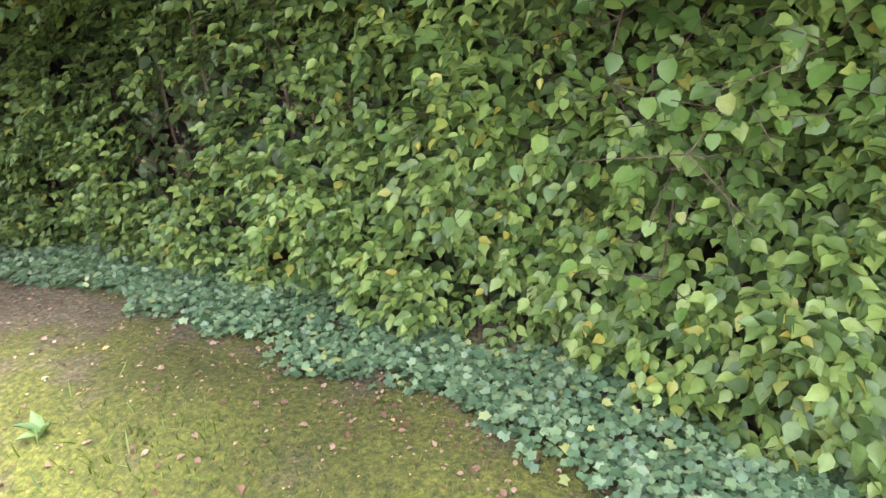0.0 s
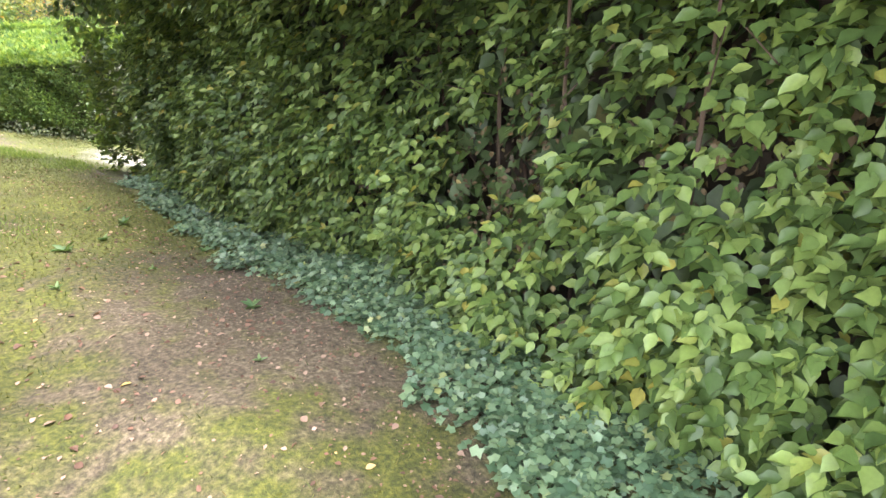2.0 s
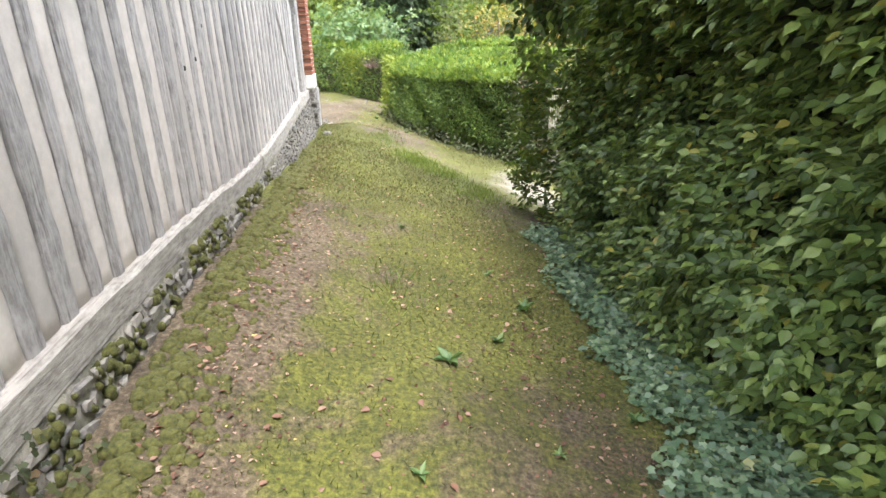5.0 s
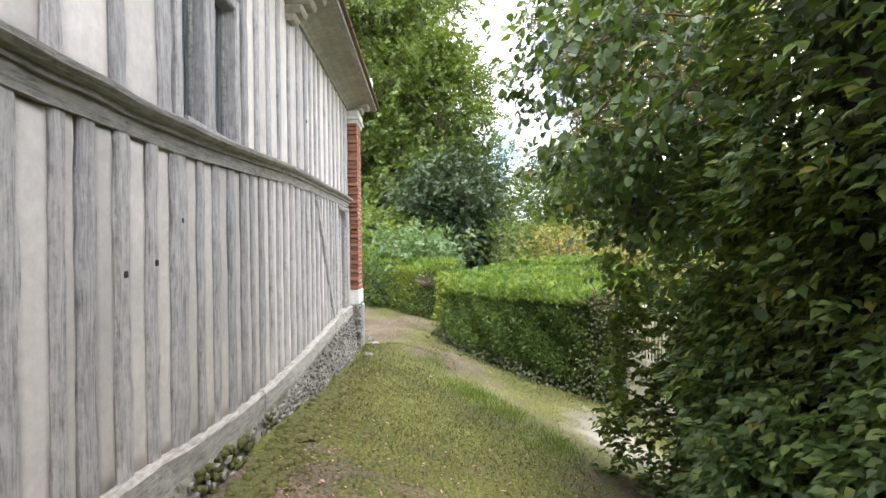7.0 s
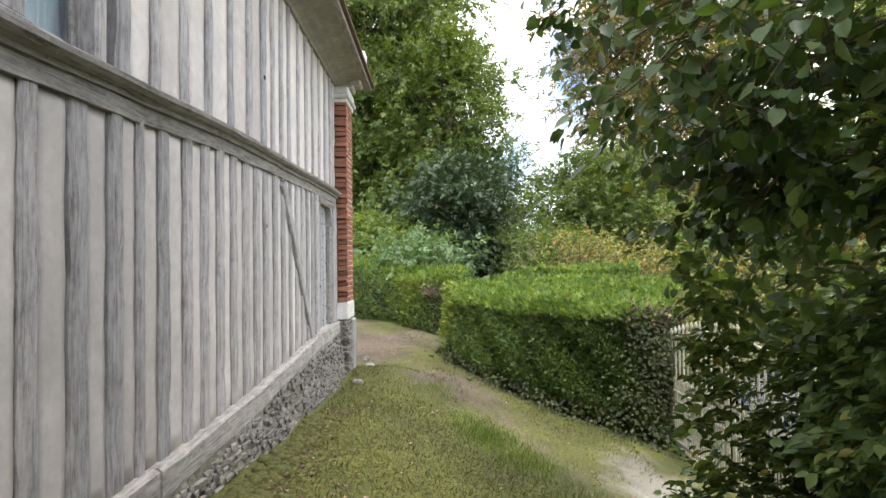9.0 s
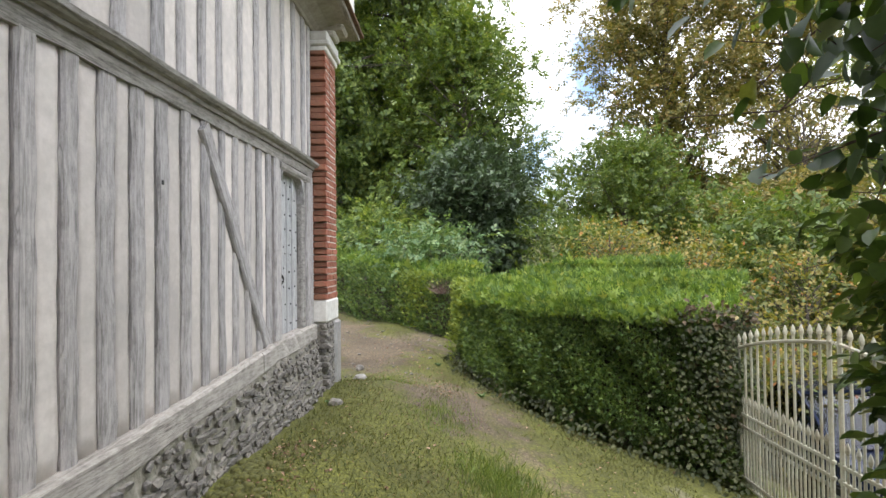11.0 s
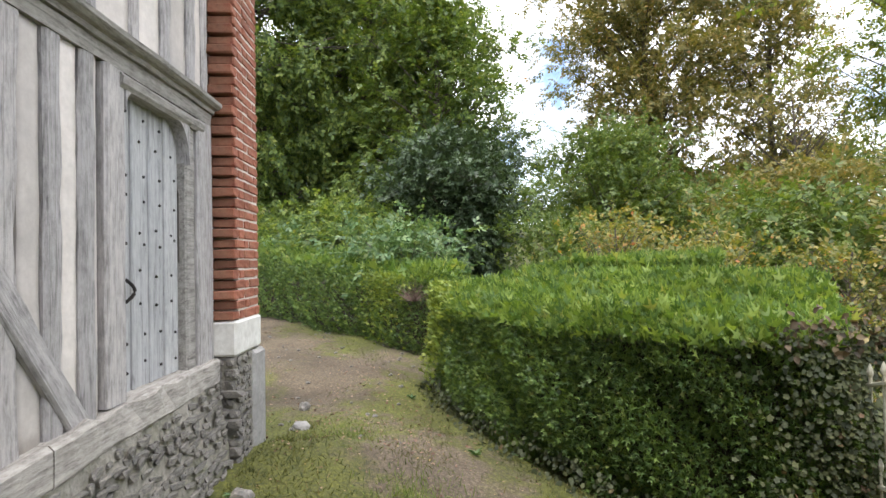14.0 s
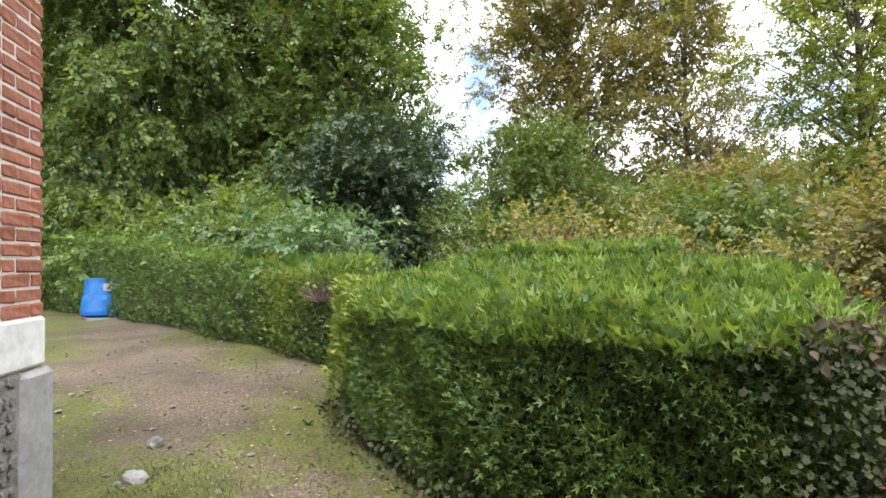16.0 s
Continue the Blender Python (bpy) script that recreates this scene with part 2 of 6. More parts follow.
M_HOLLY = leaf_material("holly_leaf", (0.02, 0.045, 0.016), (0.038, 0.075, 0.026), (0.065, 0.115, 0.04), (0.11, 0.16, 0.06), 0.45, 0.15)
M_AUTUMN = leaf_material("autumn_tree_leaf", (0.09, 0.115, 0.03), (0.165, 0.18, 0.048), (0.27, 0.25, 0.075), (0.40, 0.26, 0.09), 0.55, 0.4)
M_RUST = leaf_material("rust_shrub_leaf", (0.07, 0.12, 0.028), (0.16, 0.20, 0.045), (0.29, 0.26, 0.06), (0.42, 0.17, 0.07), 0.55, 0.4)
M_LIME = leaf_material("yellow_green_leaf", (0.10, 0.17, 0.03), (0.18, 0.27, 0.045), (0.30, 0.36, 0.07), (0.4, 0.38, 0.09), 0.5, 0.45)
M_DEAD = leaf_material("dead_leaf", (0.04, 0.033, 0.015), (0.08, 0.062, 0.028), (0.13, 0.108, 0.045), (0.25, 0.23, 0.08), 0.7, 0.15)


def bark_material(name, a, b):
    m, n, l, p = material(name)
    t = noise_tex(n, l, 9, 6, (1, 1, 0.2))
    r = ramp(n, [(0.3, a), (0.7, b)])
    l.new(t.outputs["Fac"], r.inputs[0])
    l.new(r.outputs[0], p.inputs["Base Color"])
    p.inputs["Roughness"].default_value = 0.9
    bumped(n, l, p, t.outputs["Fac"], 0.7, 0.03)
    return m


M_BARK = bark_material("bark", (0.045, 0.035, 0.028), (0.14, 0.115, 0.09))
M_CORESHADE = bark_material("painted_core_shade", (0.022, 0.016, 0.012), (0.06, 0.042, 0.03))
M_TWIG = bark_material("twig", (0.05, 0.032, 0.024), (0.13, 0.085, 0.06))


def ground_material():
    """Thin mossy grass over brown earth, gravel by the gate, a trodden path round the corner."""
    m, n, l, p = material("mossy_ground")
    co = n.new("ShaderNodeTexCoord")
    big = noise_tex(n, l, 0.9, 6, None, 0.65)
    mid = noise_tex(n, l, 4.0, 6)
    fine = noise_tex(n, l, 38, 5, None, 0.75)
    grit = noise_tex(n, l, 140, 3, None, 0.7)
    earth = ramp(n, [(0.32, (0.032, 0.024, 0.016)), (0.5, (0.10, 0.076, 0.050)), (0.68, (0.23, 0.18, 0.125))])
    l.new(fine.outputs["Fac"], earth.inputs[0])
    moss = ramp(n, [(0.32, (0.024, 0.031, 0.007)), (0.5, (0.084, 0.091, 0.016)), (0.68, (0.18, 0.176, 0.032))])
    l.new(fine.outputs["Fac"], moss.inputs[0])
    at = n.new("ShaderNodeAttribute")
    at.attribute_name = "cover"
    sep = n.new("ShaderNodeSeparateColor")
    l.new(at.outputs["Color"], sep.inputs[0])
    sum1 = n.new("ShaderNodeMath")
    sum1.operation = "MULTIPLY_ADD"
    sum1.inputs[1].default_value = 0.9
    l.new(mid.outputs["Fac"], sum1.inputs[0])
    l.new(sep.outputs[0], sum1.inputs[2])
    fac = ramp(n, [(0.80, (0, 0, 0)), (1.0, (1, 1, 1))])
    l.new(sum1.outputs[0], fac.inputs[0])
    col = mixed(n, l, fac.outputs[0], earth.outputs[0], moss.outputs[0])
    gravel = ramp(n, [(0.3, (0.09, 0.08, 0.062)), (0.5, (0.20, 0.18, 0.15)), (0.75, (0.40, 0.375, 0.335))])
    l.new(grit.outputs["Fac"], gravel.inputs[0])
    sum2 = n.new("ShaderNodeMath")
    sum2.operation = "MULTIPLY_ADD"
    sum2.inputs[1].default_value = 0.7
    l.new(mid.outputs["Fac"], sum2.inputs[0])
    l.new(sep.outputs[1], sum2.inputs[2])
    fac2 = ramp(n, [(0.75, (0, 0, 0)), (1.05, (1, 1, 1))])
    l.new(sum2.outputs[0], fac2.inputs[0])
    col = mixed(n, l, fac2.outputs[0], col, gravel.outputs[0])
    r2 = ramp(n, [(0.35, (0.58, 0.56, 0.52)), (0.65, (1.18, 1.16, 1.1))])
    l.new(big.outputs["Fac"], r2.inputs[0])
    col = mixed(n, l, 0.9, col, r2.outputs[0], "MULTIPLY")
    l.new(col, p.inputs["Base Color"])
    p.inputs["Roughness"].default_value = 0.95
    add = n.new("ShaderNodeMath")
    l.new(fine.outputs["Fac"], add.inputs[0])
    l.new(grit.outputs["Fac"], add.inputs[1])
    bumped(n, l, p, add.outputs[0], 0.55, 0.012)
    return m


def timber_material(name, a, b, c, lie=False):
    """Weathered grey oak, split and bleached; the grain runs along z, or along x where the timber lies."""
    m, n, l, p = material(name)
    info = n.new("ShaderNodeObjectInfo")
    co = n.new("ShaderNodeTexCoord")
    add = n.new("ShaderNodeVectorMath")
    add.operation = "MULTIPLY_ADD"
    add.inputs[1].default_value = (37, 53, 71)
    l.new(info.outputs["Random"], add.inputs[0])
    l.new(co.outputs["Object"], add.inputs[2])
    mp = n.new("ShaderNodeMapping")
    mp.inputs["Scale"].default_value = (0.055, 1, 1) if lie else (1, 1, 0.055)
    l.new(add.outputs[0], mp.inputs[0])
    g = n.new("ShaderNodeTexNoise")
    g.inputs["Scale"].default_value = 70
    g.inputs["Detail"].default_value = 6
    g.inputs["Roughness"].default_value = 0.7
    l.new(mp.outputs[0], g.inputs["Vector"])
    r = ramp(n, [(0.28, a), (0.5, b), (0.72, c)])
    l.new(g.outputs["Fac"], r.inputs[0])
    mp2 = n.new("ShaderNodeMapping")
    mp2.inputs["Scale"].default_value = (0.4, 1, 1) if lie else (1, 1, 0.4)
    l.new(add.outputs[0], mp2.inputs[0])
    s = n.new("ShaderNodeTexNoise")
    s.inputs["Scale"].default_value = 26
    s.inputs["Detail"].default_value = 7
    s.inputs["Roughness"].default_value = 0.75
    l.new(mp2.outputs[0], s.inputs["Vector"])
    r2 = ramp(n, [(0.38, (0, 0, 0)), (0.62, (1, 1, 1))])
    l.new(s.outputs["Fac"], r2.inputs[0])
    sc = n.new("ShaderNodeMath")
    sc.operation = "MULTIPLY"
    sc.inputs[1].default_value = 0.8
    l.new(r2.outputs[0], sc.inputs[0])
    col = mixed(n, l, sc.outputs[0], r.outputs[0], c)
    mp3 = n.new("ShaderNodeMapping")
    mp3.inputs["Scale"].default_value = (0.03, 1, 1) if lie else (1, 1, 0.03)
    l.new(add.outputs[0], mp3.inputs[0])
    k = n.new("ShaderNodeTexNoise")
    k.inputs["Scale"].default_value = 19
    k.inputs["Detail"].default_value = 3
    l.new(mp3.outputs[0], k.inputs["Vector"])
    crack = ramp(n, [(0.485, (1, 1, 1)), (0.5, (0.30, 0.29, 0.28)), (0.515, (1, 1, 1))])
    l.new(k.outputs["Fac"], crack.inputs[0])
    col = mixed(n, l, 0.55, col, crack.outputs[0], "MULTIPLY")
    tone = ramp(n, [(0.0, (0.82, 0.82, 0.82)), (1.0, (1.12, 1.10, 1.07))])
    l.new(info.outputs["Random"], tone.inputs[0])
    col = mixed(n, l, 1.0, col, tone.outputs[0], "MULTIPLY")
    l.new(col, p.inputs["Base Color"])
    p.inputs["Roughness"].default_value = 0.9
    high = n.new("ShaderNodeMath")
    high.operation = "MULTIPLY_ADD"
    high.inputs[1].default_value = 0.6
    l.new(s.outputs["Fac"], high.inputs[0])
    l.new(g.outputs["Fac"], high.inputs[2])
    bumped(n, l, p, high.outputs[0], 0.7, 0.009)
    return m


M_OAK = timber_material("weathered_oak", (0.15, 0.139, 0.132), (0.31, 0.290, 0.279), (0.54, 0.508, 0.49))
M_OAKX = timber_material("weathered_oak_rail", (0.10, 0.09, 0.08), (0.25, 0.23, 0.208), (0.46, 0.43, 0.395), True)
M_OAKPALE = timber_material("weathered_pale_boards", (0.20, 0.20, 0.20), (0.36, 0.36, 0.36), (0.5, 0.5, 0.5))


def simple_material(name, a, b, scale, rough=0.85, bump=0.3, metal=0.0, dist=0.005, stain=None):
    m, n, l, p = material(name)
    t = noise_tex(n, l, scale, 6, None, 0.7)
    r = ramp(n, [(0.32, a), (0.68, b)])
    l.new(t.outputs["Fac"], r.inputs[0])
    col = r.outputs[0]
    if stain:
        t2 = noise_tex(n, l, scale * 0.12, 5, None, 0.7)
        f = ramp(n, [(0.45, (0, 0, 0)), (0.7, (0.75, 0.75, 0.75))])
        l.new(t2.outputs["Fac"], f.inputs[0])
        col = mixed(n, l, f.outputs[0], col, stain)
    info = n.new("ShaderNodeObjectInfo")
    tone = ramp(n, [(0.0, (0.8, 0.8, 0.8)), (1.0, (1.12, 1.12, 1.12))])
    l.new(info.outputs["Random"], tone.inputs[0])
    col = mixed(n, l, 1.0, col, tone.outputs[0], "MULTIPLY")
    l.new(col, p.inputs["Base Color"])
    p.inputs["Roughness"].default_value = rough
    p.inputs["Metallic"].default_value = metal
    if bump:
        bumped(n, l, p, t.outputs["Fac"], bump, dist)
    return m


M_PLASTER = simple_material("lime_plaster", (0.56, 0.50, 0.45), (0.70, 0.635, 0.58), 14, 0.9, 0.35, 0, 0.004, (0.44, 0.41, 0.375))
M_BRICK = simple_material("old_red_brick", (0.20, 0.062, 0.036), (0.40, 0.135, 0.075), 30, 0.85, 0.5, 0, 0.004, (0.30, 0.19, 0.12))
M_MORTAR = simple_material("lime_mortar", (0.52, 0.45, 0.39), (0.70, 0.62, 0.55), 60, 0.95, 0.5)
M_FLINT = simple_material("flint", (0.045, 0.043, 0.042), (0.23, 0.21, 0.185), 26, 0.6, 0.6, 0, 0.006, (0.33, 0.295, 0.24))
M_STONE = simple_material("white_stone", (0.56, 0.53, 0.48), (0.78, 0.76, 0.71), 16, 0.8, 0.3, 0, 0.005, (0.45, 0.43, 0.38))
M_BACK = simple_material("dark_gap_backing", (0.05, 0.044, 0.036), (0.12, 0.105, 0.088), 20, 0.95, 0.4)
M_RENDER = simple_material("grey_cement_render", (0.22, 0.21, 0.20), (0.36, 0.345, 0.325), 18, 0.9, 0.4, 0, 0.006, (0.16, 0.155, 0.15))
M_FOUND = simple_material("foundation_mortar", (0.20, 0.18, 0.15), (0.40, 0.365, 0.31), 22, 0.95, 0.8, 0, 0.02, (0.11, 0.115, 0.045))
M_MOSS = simple_material("moss", (0.03, 0.034, 0.010), (0.115, 0.112, 0.026), 60, 0.95, 0.8, 0, 0.01)
M_IRON = simple_material("dark_iron", (0.015, 0.013, 0.012), (0.05, 0.04, 0.035), 40, 0.6, 0.2, 0.5)
M_GATE = simple_material("cream_painted_iron", (0.32, 0.305, 0.23), (0.48, 0.46, 0.36), 35, 0.5, 0.2, 0.0, 0.002, (0.30, 0.24, 0.15))
M_BLUE = simple_material("blue_plastic", (0.004, 0.10, 0.34), (0.008, 0.14, 0.44), 5, 0.35, 0.05)
M_LABEL = simple_material("white_label", (0.72, 0.72, 0.72), (0.8, 0.8, 0.8), 20, 0.5, 0)
M_SLATE = simple_material("slate_slab", (0.10, 0.10, 0.11), (0.2, 0.2, 0.21), 9, 0.7, 0.4)
M_ROOF = simple_material("old_roof_tile", (0.10, 0.055, 0.038), (0.24, 0.13, 0.09), 16, 0.9, 0.5, 0, 0.01, (0.13, 0.12, 0.06))
M_EAVE = simple_material("eave_stone", (0.33, 0.30, 0.25), (0.50, 0.46, 0.39), 14, 0.9, 0.35, 0, 0.008, (0.25, 0.22, 0.18))
M_HOLESHADE = simple_material("painted_hole_shade", (0.02, 0.02, 0.02), (0.04, 0.04, 0.04), 3, 0.9, 0)
M_PAINT = simple_material("dark_blue_car_paint", (0.006, 0.010, 0.03), (0.010, 0.016, 0.045), 3, 0.18, 0)
M_RUBBER = simple_material("tyre_rubber", (0.012, 0.012, 0.012), (0.03, 0.03, 0.03), 30, 0.8, 0.1)
M_ALLOY = simple_material("alloy", (0.35, 0.35, 0.36), (0.5, 0.5, 0.5), 12, 0.35, 0, 0.9)


def glass_material(name, tint, rough=0.05):
    m, n, l, p = material(name)
    p.inputs["Base Color"].default_value = (*tint, 1)
    p.inputs["Roughness"].default_value = rough
    p.inputs["Transmission Weight"].default_value = 1.0
    p.inputs["IOR"].default_value = 1.45
    return m


M_GLASS = glass_material("window_glass", (0.75, 0.82, 0.85))
M_CARGLASS = glass_material("car_glass", (0.25, 0.33, 0.4))
M_CURTAIN = simple_material("curtain_with_sky_reflection", (0.70, 0.74, 0.78), (0.80, 0.83, 0.86), 4, 0.8, 0.1)
M_LAMPGLASS = simple_material("headlight_lens", (0.6, 0.62, 0.65), (0.75, 0.77, 0.8), 6, 0.1, 0)
M_GROUND = ground_material()

# ---- ground ----
def grid_ground(name, xs, ys):
    nx, ny = len(xs), len(ys)
    gx, gy = np.meshgrid(xs, ys, indexing="ij")
    v = np.stack([gx, gy, ground_z(gx, gy)], axis=-1).reshape(-1, 3)
    i, j = np.meshgrid(np.arange(nx - 1), np.arange(ny - 1), indexing="ij")
    a = (i * ny + j).ravel()
    f = np.stack([a, a + ny, a + ny + 1, a + 1], axis=1)
    me = mesh_np(name, v, f, True)
    x, y = v[:, 0], v[:, 1]
    moss = 0.57 + 0.22 * np.sin(x * 0.9 + 1.3 * np.sin(y * 1.1)) * np.sin(y * 1.5 + x * 0.3) + 0.15 * smooth01(-7, -10, x) - 0.16 * smooth01(-1.2, 0.0, x) - 0.22 * smooth01(0.75, 0.3, y) * smooth01(-9, -7, x)
    moss = moss - 0.10 * np.exp(-((y - 2.1) / 0.3) ** 2) * smooth01(-9, -7, x) - 0.11 * np.exp(-((y - 0.55) / 0.12) ** 2) * smooth01(-9, -7, x)
    path_y = 2.45 - 0.42 * (-x - 10.5)
    moss = moss - 0.24 * np.exp(-((y - path_y) / 0.75) ** 2) * smooth01(-9.0, -11.5, x)
    moss = moss - 0.24 * smooth01(-15, -17.5, x) * (1 - smooth01(1.5, 3, y)) + 0.25 * smooth01(-26, -32, x)
    moss = moss + 0.6 * smooth01(4.6, 6, y)
    gravel = 0.74 * np.exp(-(((x + 10.6) / 1.9) ** 2 + ((y - 3.45) / 0.8) ** 2)) + 0.14 * np.exp(-((y - path_y) / 0.6) ** 2) * smooth01(-9.0, -11.0, x)
    c = np.stack([moss, gravel, gravel * 0, np.ones_like(x)], axis=1).astype(np.float32)
    at = me.attributes.new("cover", "FLOAT_COLOR", "POINT")
    at.data.foreach_set("color", c.ravel())
    ob = part(name, me, M_GROUND)
    return tagged(ob, "thin mossy grass on brown earth with a gravel path", "ground", kind="structure")


def steps(*spans):
    return np.concatenate([np.arange(a, b, s) for a, b, s in spans])


ground = grid_ground("ground", steps((-400, -60, 20), (-60, -20, 0.8), (-20, 4, 0.06), (4, 20, 1.0), (20, 420, 20)), steps((-400, -20, 20), (-20, -0.6, 0.8), (-0.6, 5, 0.06), (5, 20, 0.5), (20, 420, 20)))

# ---- the timber-framed wall ----
WALL_END, WALL_START, SILL, RAIL, EAVE = -12.78, -2.3, 0.50, 2.03, 3.56


def rail_dip(x):
    """The old frame has sagged: the rail and the sill are not level."""
    return float(np.interp(x, (-12.6, -11.6, -9.0, -7.8, -7.0, -6.4, -5.0), (0.06, 0.055, 0.0, -0.07, -0.105, -0.12, -0.115)))


def sill_rise(x):
    return float(np.interp(x, (-12.6, -11.6, -10.4, -9.0, -8.2, -7.6, -7.0, -6.2, -5.2, -4.4, -2.3), (0.075, 0.065, -0.01, -0.07, -0.085, -0.085, -0.05, 0.01, 0.05, 0.068, 0.065)))


wall = thing("wall_south", "half-timbered wall of grey oak studs and pale plaster", "wall", kind="structure")
bm = bmesh.new()
WIN = (-7.68, -6.74, 2.02, 2.98)
DOOR = (-12.42, -11.72, 0.56, 1.98)
# rough backing, with the window and the door opening through it
# its dark colour puts shade into the narrow gaps beside the studs
for lo, hi in (((WALL_START, SILL - 0.16), (DOOR[1], RAIL)), ((DOOR[1], DOOR[3]), (DOOR[0], RAIL)), ((DOOR[0], SILL - 0.16), (WALL_END, RAIL)),
               ((WALL_START, RAIL), (WALL_END, WIN[2])), ((WALL_START, WIN[2]), (WIN[1], WIN[3])), ((WIN[0], WIN[2]), (WALL_END, WIN[3])), ((WALL_START, WIN[3]), (WALL_END, EAVE + 0.12))):
    add_box(bm, (min(lo[0], hi[0]), -0.22, lo[1]), (max(lo[0], hi[0]), -0.032, hi[1]))
part("backing", bm, M_BACK, wall, "rough backing behind the plaster, darkened for the shade in its gaps")


def stud_mesh(width, height, seed):
    """An upright timber about its foot, slightly crooked, worn at the edges."""
    r = random.Random(seed)
    b = bmesh.new()
    rows = 13
    rings = []
    bow = r.uniform(-0.012, 0.012)
    for k in range(rows):
        u = k / (rows - 1)
        w = width / 2 * (1 + r.uniform(-0.17, 0.12))
        s = bow * math.sin(u * math.pi) + r.uniform(-0.005, 0.005)
        t = 0.016 + r.uniform(-0.004, 0.004)
        e = 0.012
        rings.append([b.verts.new((s + x, y, u * height)) for x, y in ((-w, -0.06), (-w, t - e), (-w + e, t), (w - e, t), (w, t - e), (w, -0.06))])
    for a, c in zip(rings, rings[1:]):
        for k in range(5):
            b.faces.new((a[k], a[k + 1], c[k + 1], c[k]))
    b.faces.new(rings[0])
    b.faces.new(rings[-1])
    return mesh_bm("stud", b)


def place_studs(xs, foot, top):
    """Studs from the sill or the rail up; foot and top give the height at x."""
    kinds = {}
    for i, (x, w) in enumerate(xs):
        key = (round(w * 50), i % 5)
        if key not in kinds:
            kinds[key] = stud_mesh(w, 1.5, 11 * key[0] + key[1])
        ob = part("stud", kinds[key], M_OAK, wall)
        ob.location = (x, 0, foot(x))
        ob.scale = (1, 1, (top(x) - foot(x)) / 1.5)


def panel_mesh(x0, x1, low, high):
    """A slightly pillowed plaster field with a ragged edge, between two studs."""
    b = bmesh.new()
    nx, nz = 5, 15
    seed = random.uniform(0, 90)
    grid = []
    for i in range(nx):
        u = i / (nx - 1)
        col = []
        for k in range(nz):
            v = k / (nz - 1)
            px = x0 + (x1 - x0) * u + (random.uniform(-0.005, 0.005) if i in (0, nx - 1) else 0)
            edge = min(u, 1 - u) * 4
            pz = low(px) + (high(px) - low(px)) * v
            py = 0.002 * min(1, edge) + 0.004 * noise.noise(Vector((px * 4 + seed, pz * 3, 0))) - (0.002 if i in (0, nx - 1) else 0)
            col.append(b.verts.new((px, py, pz)))
        grid.append(col)
    for a, c in zip(grid, grid[1:]):
        for k in range(nz - 1):
            f = b.faces.new((a[k], a[k + 1], c[k + 1], c[k]))
            f.smooth = True
    rim = [grid[0][k] for k in range(nz)] + [grid[i][-1] for i in range(1, nx)] + [grid[-1][k] for k in range(nz - 2, -1, -1)] + [grid[i][0] for i in range(nx - 2, 0, -1)]
    back = [b.verts.new((v.co.x, -0.034, v.co.z)) for v in rim]
    for k in range(len(rim)):
        j = (k + 1) % len(rim)
        b.faces.new((rim[k], rim[j], back[j], back[k]))
    return mesh_bm("plaster_panel", b)


def place_panels(xs, low, high, holes=()):
    xs = sorted(xs)
    spans = [(a + wa / 2 + 0.003, b - wb / 2 - 0.003) for (a, wa), (b, wb) in zip(xs, xs[1:])]
    for a, b in spans:
        if b - a > 0.02 and not any(a < h1 and b > h0 for h0, h1 in holes):
            part("plaster_panel", panel_mesh(a, b, low, high), M_PLASTER, wall)


lower = [(-7.285, 0.09), (-7.535, 0.11), (-7.77, 0.10), (-7.965, 0.06), (-8.18, 0.10), (-8.44, 0.10), (-8.67, 0.10), (-8.89, 0.10), (-9.12, 0.10), (-9.36, 0.12), (-9.585, 0.11), (-9.81, 0.11), (-10.06, 0.10), (-10.31, 0.10),
         (-10.55, 0.08), (-10.77, 0.08), (-11.01, 0.10), (-11.23, 0.10), (-11.455, 0.11), (-7.06, 0.09), (-6.79, 0.18), (-6.515, 0.10), (-6.27, 0.11), (-6.03, 0.12), (-5.87, 0.07), (-5.64, 0.08), (-5.40, 0.09), (-5.17, 0.15), (-4.88, 0.09), (-4.67, 0.09), (-4.45, 0.11), (-4.22, 0.10), (-3.98, 0.10)]
lower += [(-3.75 + 0.24 * k + 0.02 * math.sin(k * 3.1), 0.10 + 0.015 * math.sin(k * 2.3)) for k in range(7)]
sill_at = lambda px: SILL + sill_rise(px) - 0.03
rail_at = lambda px: RAIL - 0.03 + rail_dip(px)
place_studs(lower, sill_at, rail_at)
place_panels(lower + [(WALL_START, 0.0), (-11.63, 0.18)], sill_at, rail_at)
upper = [(-7.83, 0.10), (-8.11, 0.09), (-8.42, 0.09), (-8.73, 0.09), (-9.08, 0.08), (-9.44, 0.10), (-9.77, 0.11), (-10.02, 0.08), (-10.27, 0.09), (-10.52, 0.07), (-10.87, 0.07), (-11.19, 0.08), (-11.50, 0.06), (-11.85, 0.07), (-12.18, 0.10), (-12.51, 0.11), (-12.72, 0.08), (-6.66, 0.13), (-6.25, 0.11), (-5.85, 0.10), (-5.5, 0.09)]
upper += [(-5.2 + 0.33 * k, 0.10) for k in range(9)]
rail_top = lambda px: RAIL + 0.06 + rail_dip(px)
eave_at = lambda px: EAVE + 0.08
place_studs(upper, rail_top, eave_at)
place_panels(upper + [(WALL_START, 0.0)], rail_top, eave_at, ((-7.78, -6.74),))
bm = bmesh.new()
add_box(bm, (WIN[0] - 0.02, -0.034, WIN[3] + 0.002), (WIN[1] + 0.02, 0.0, EAVE + 0.08))
part("plaster_panel", bm, M_PLASTER, wall)

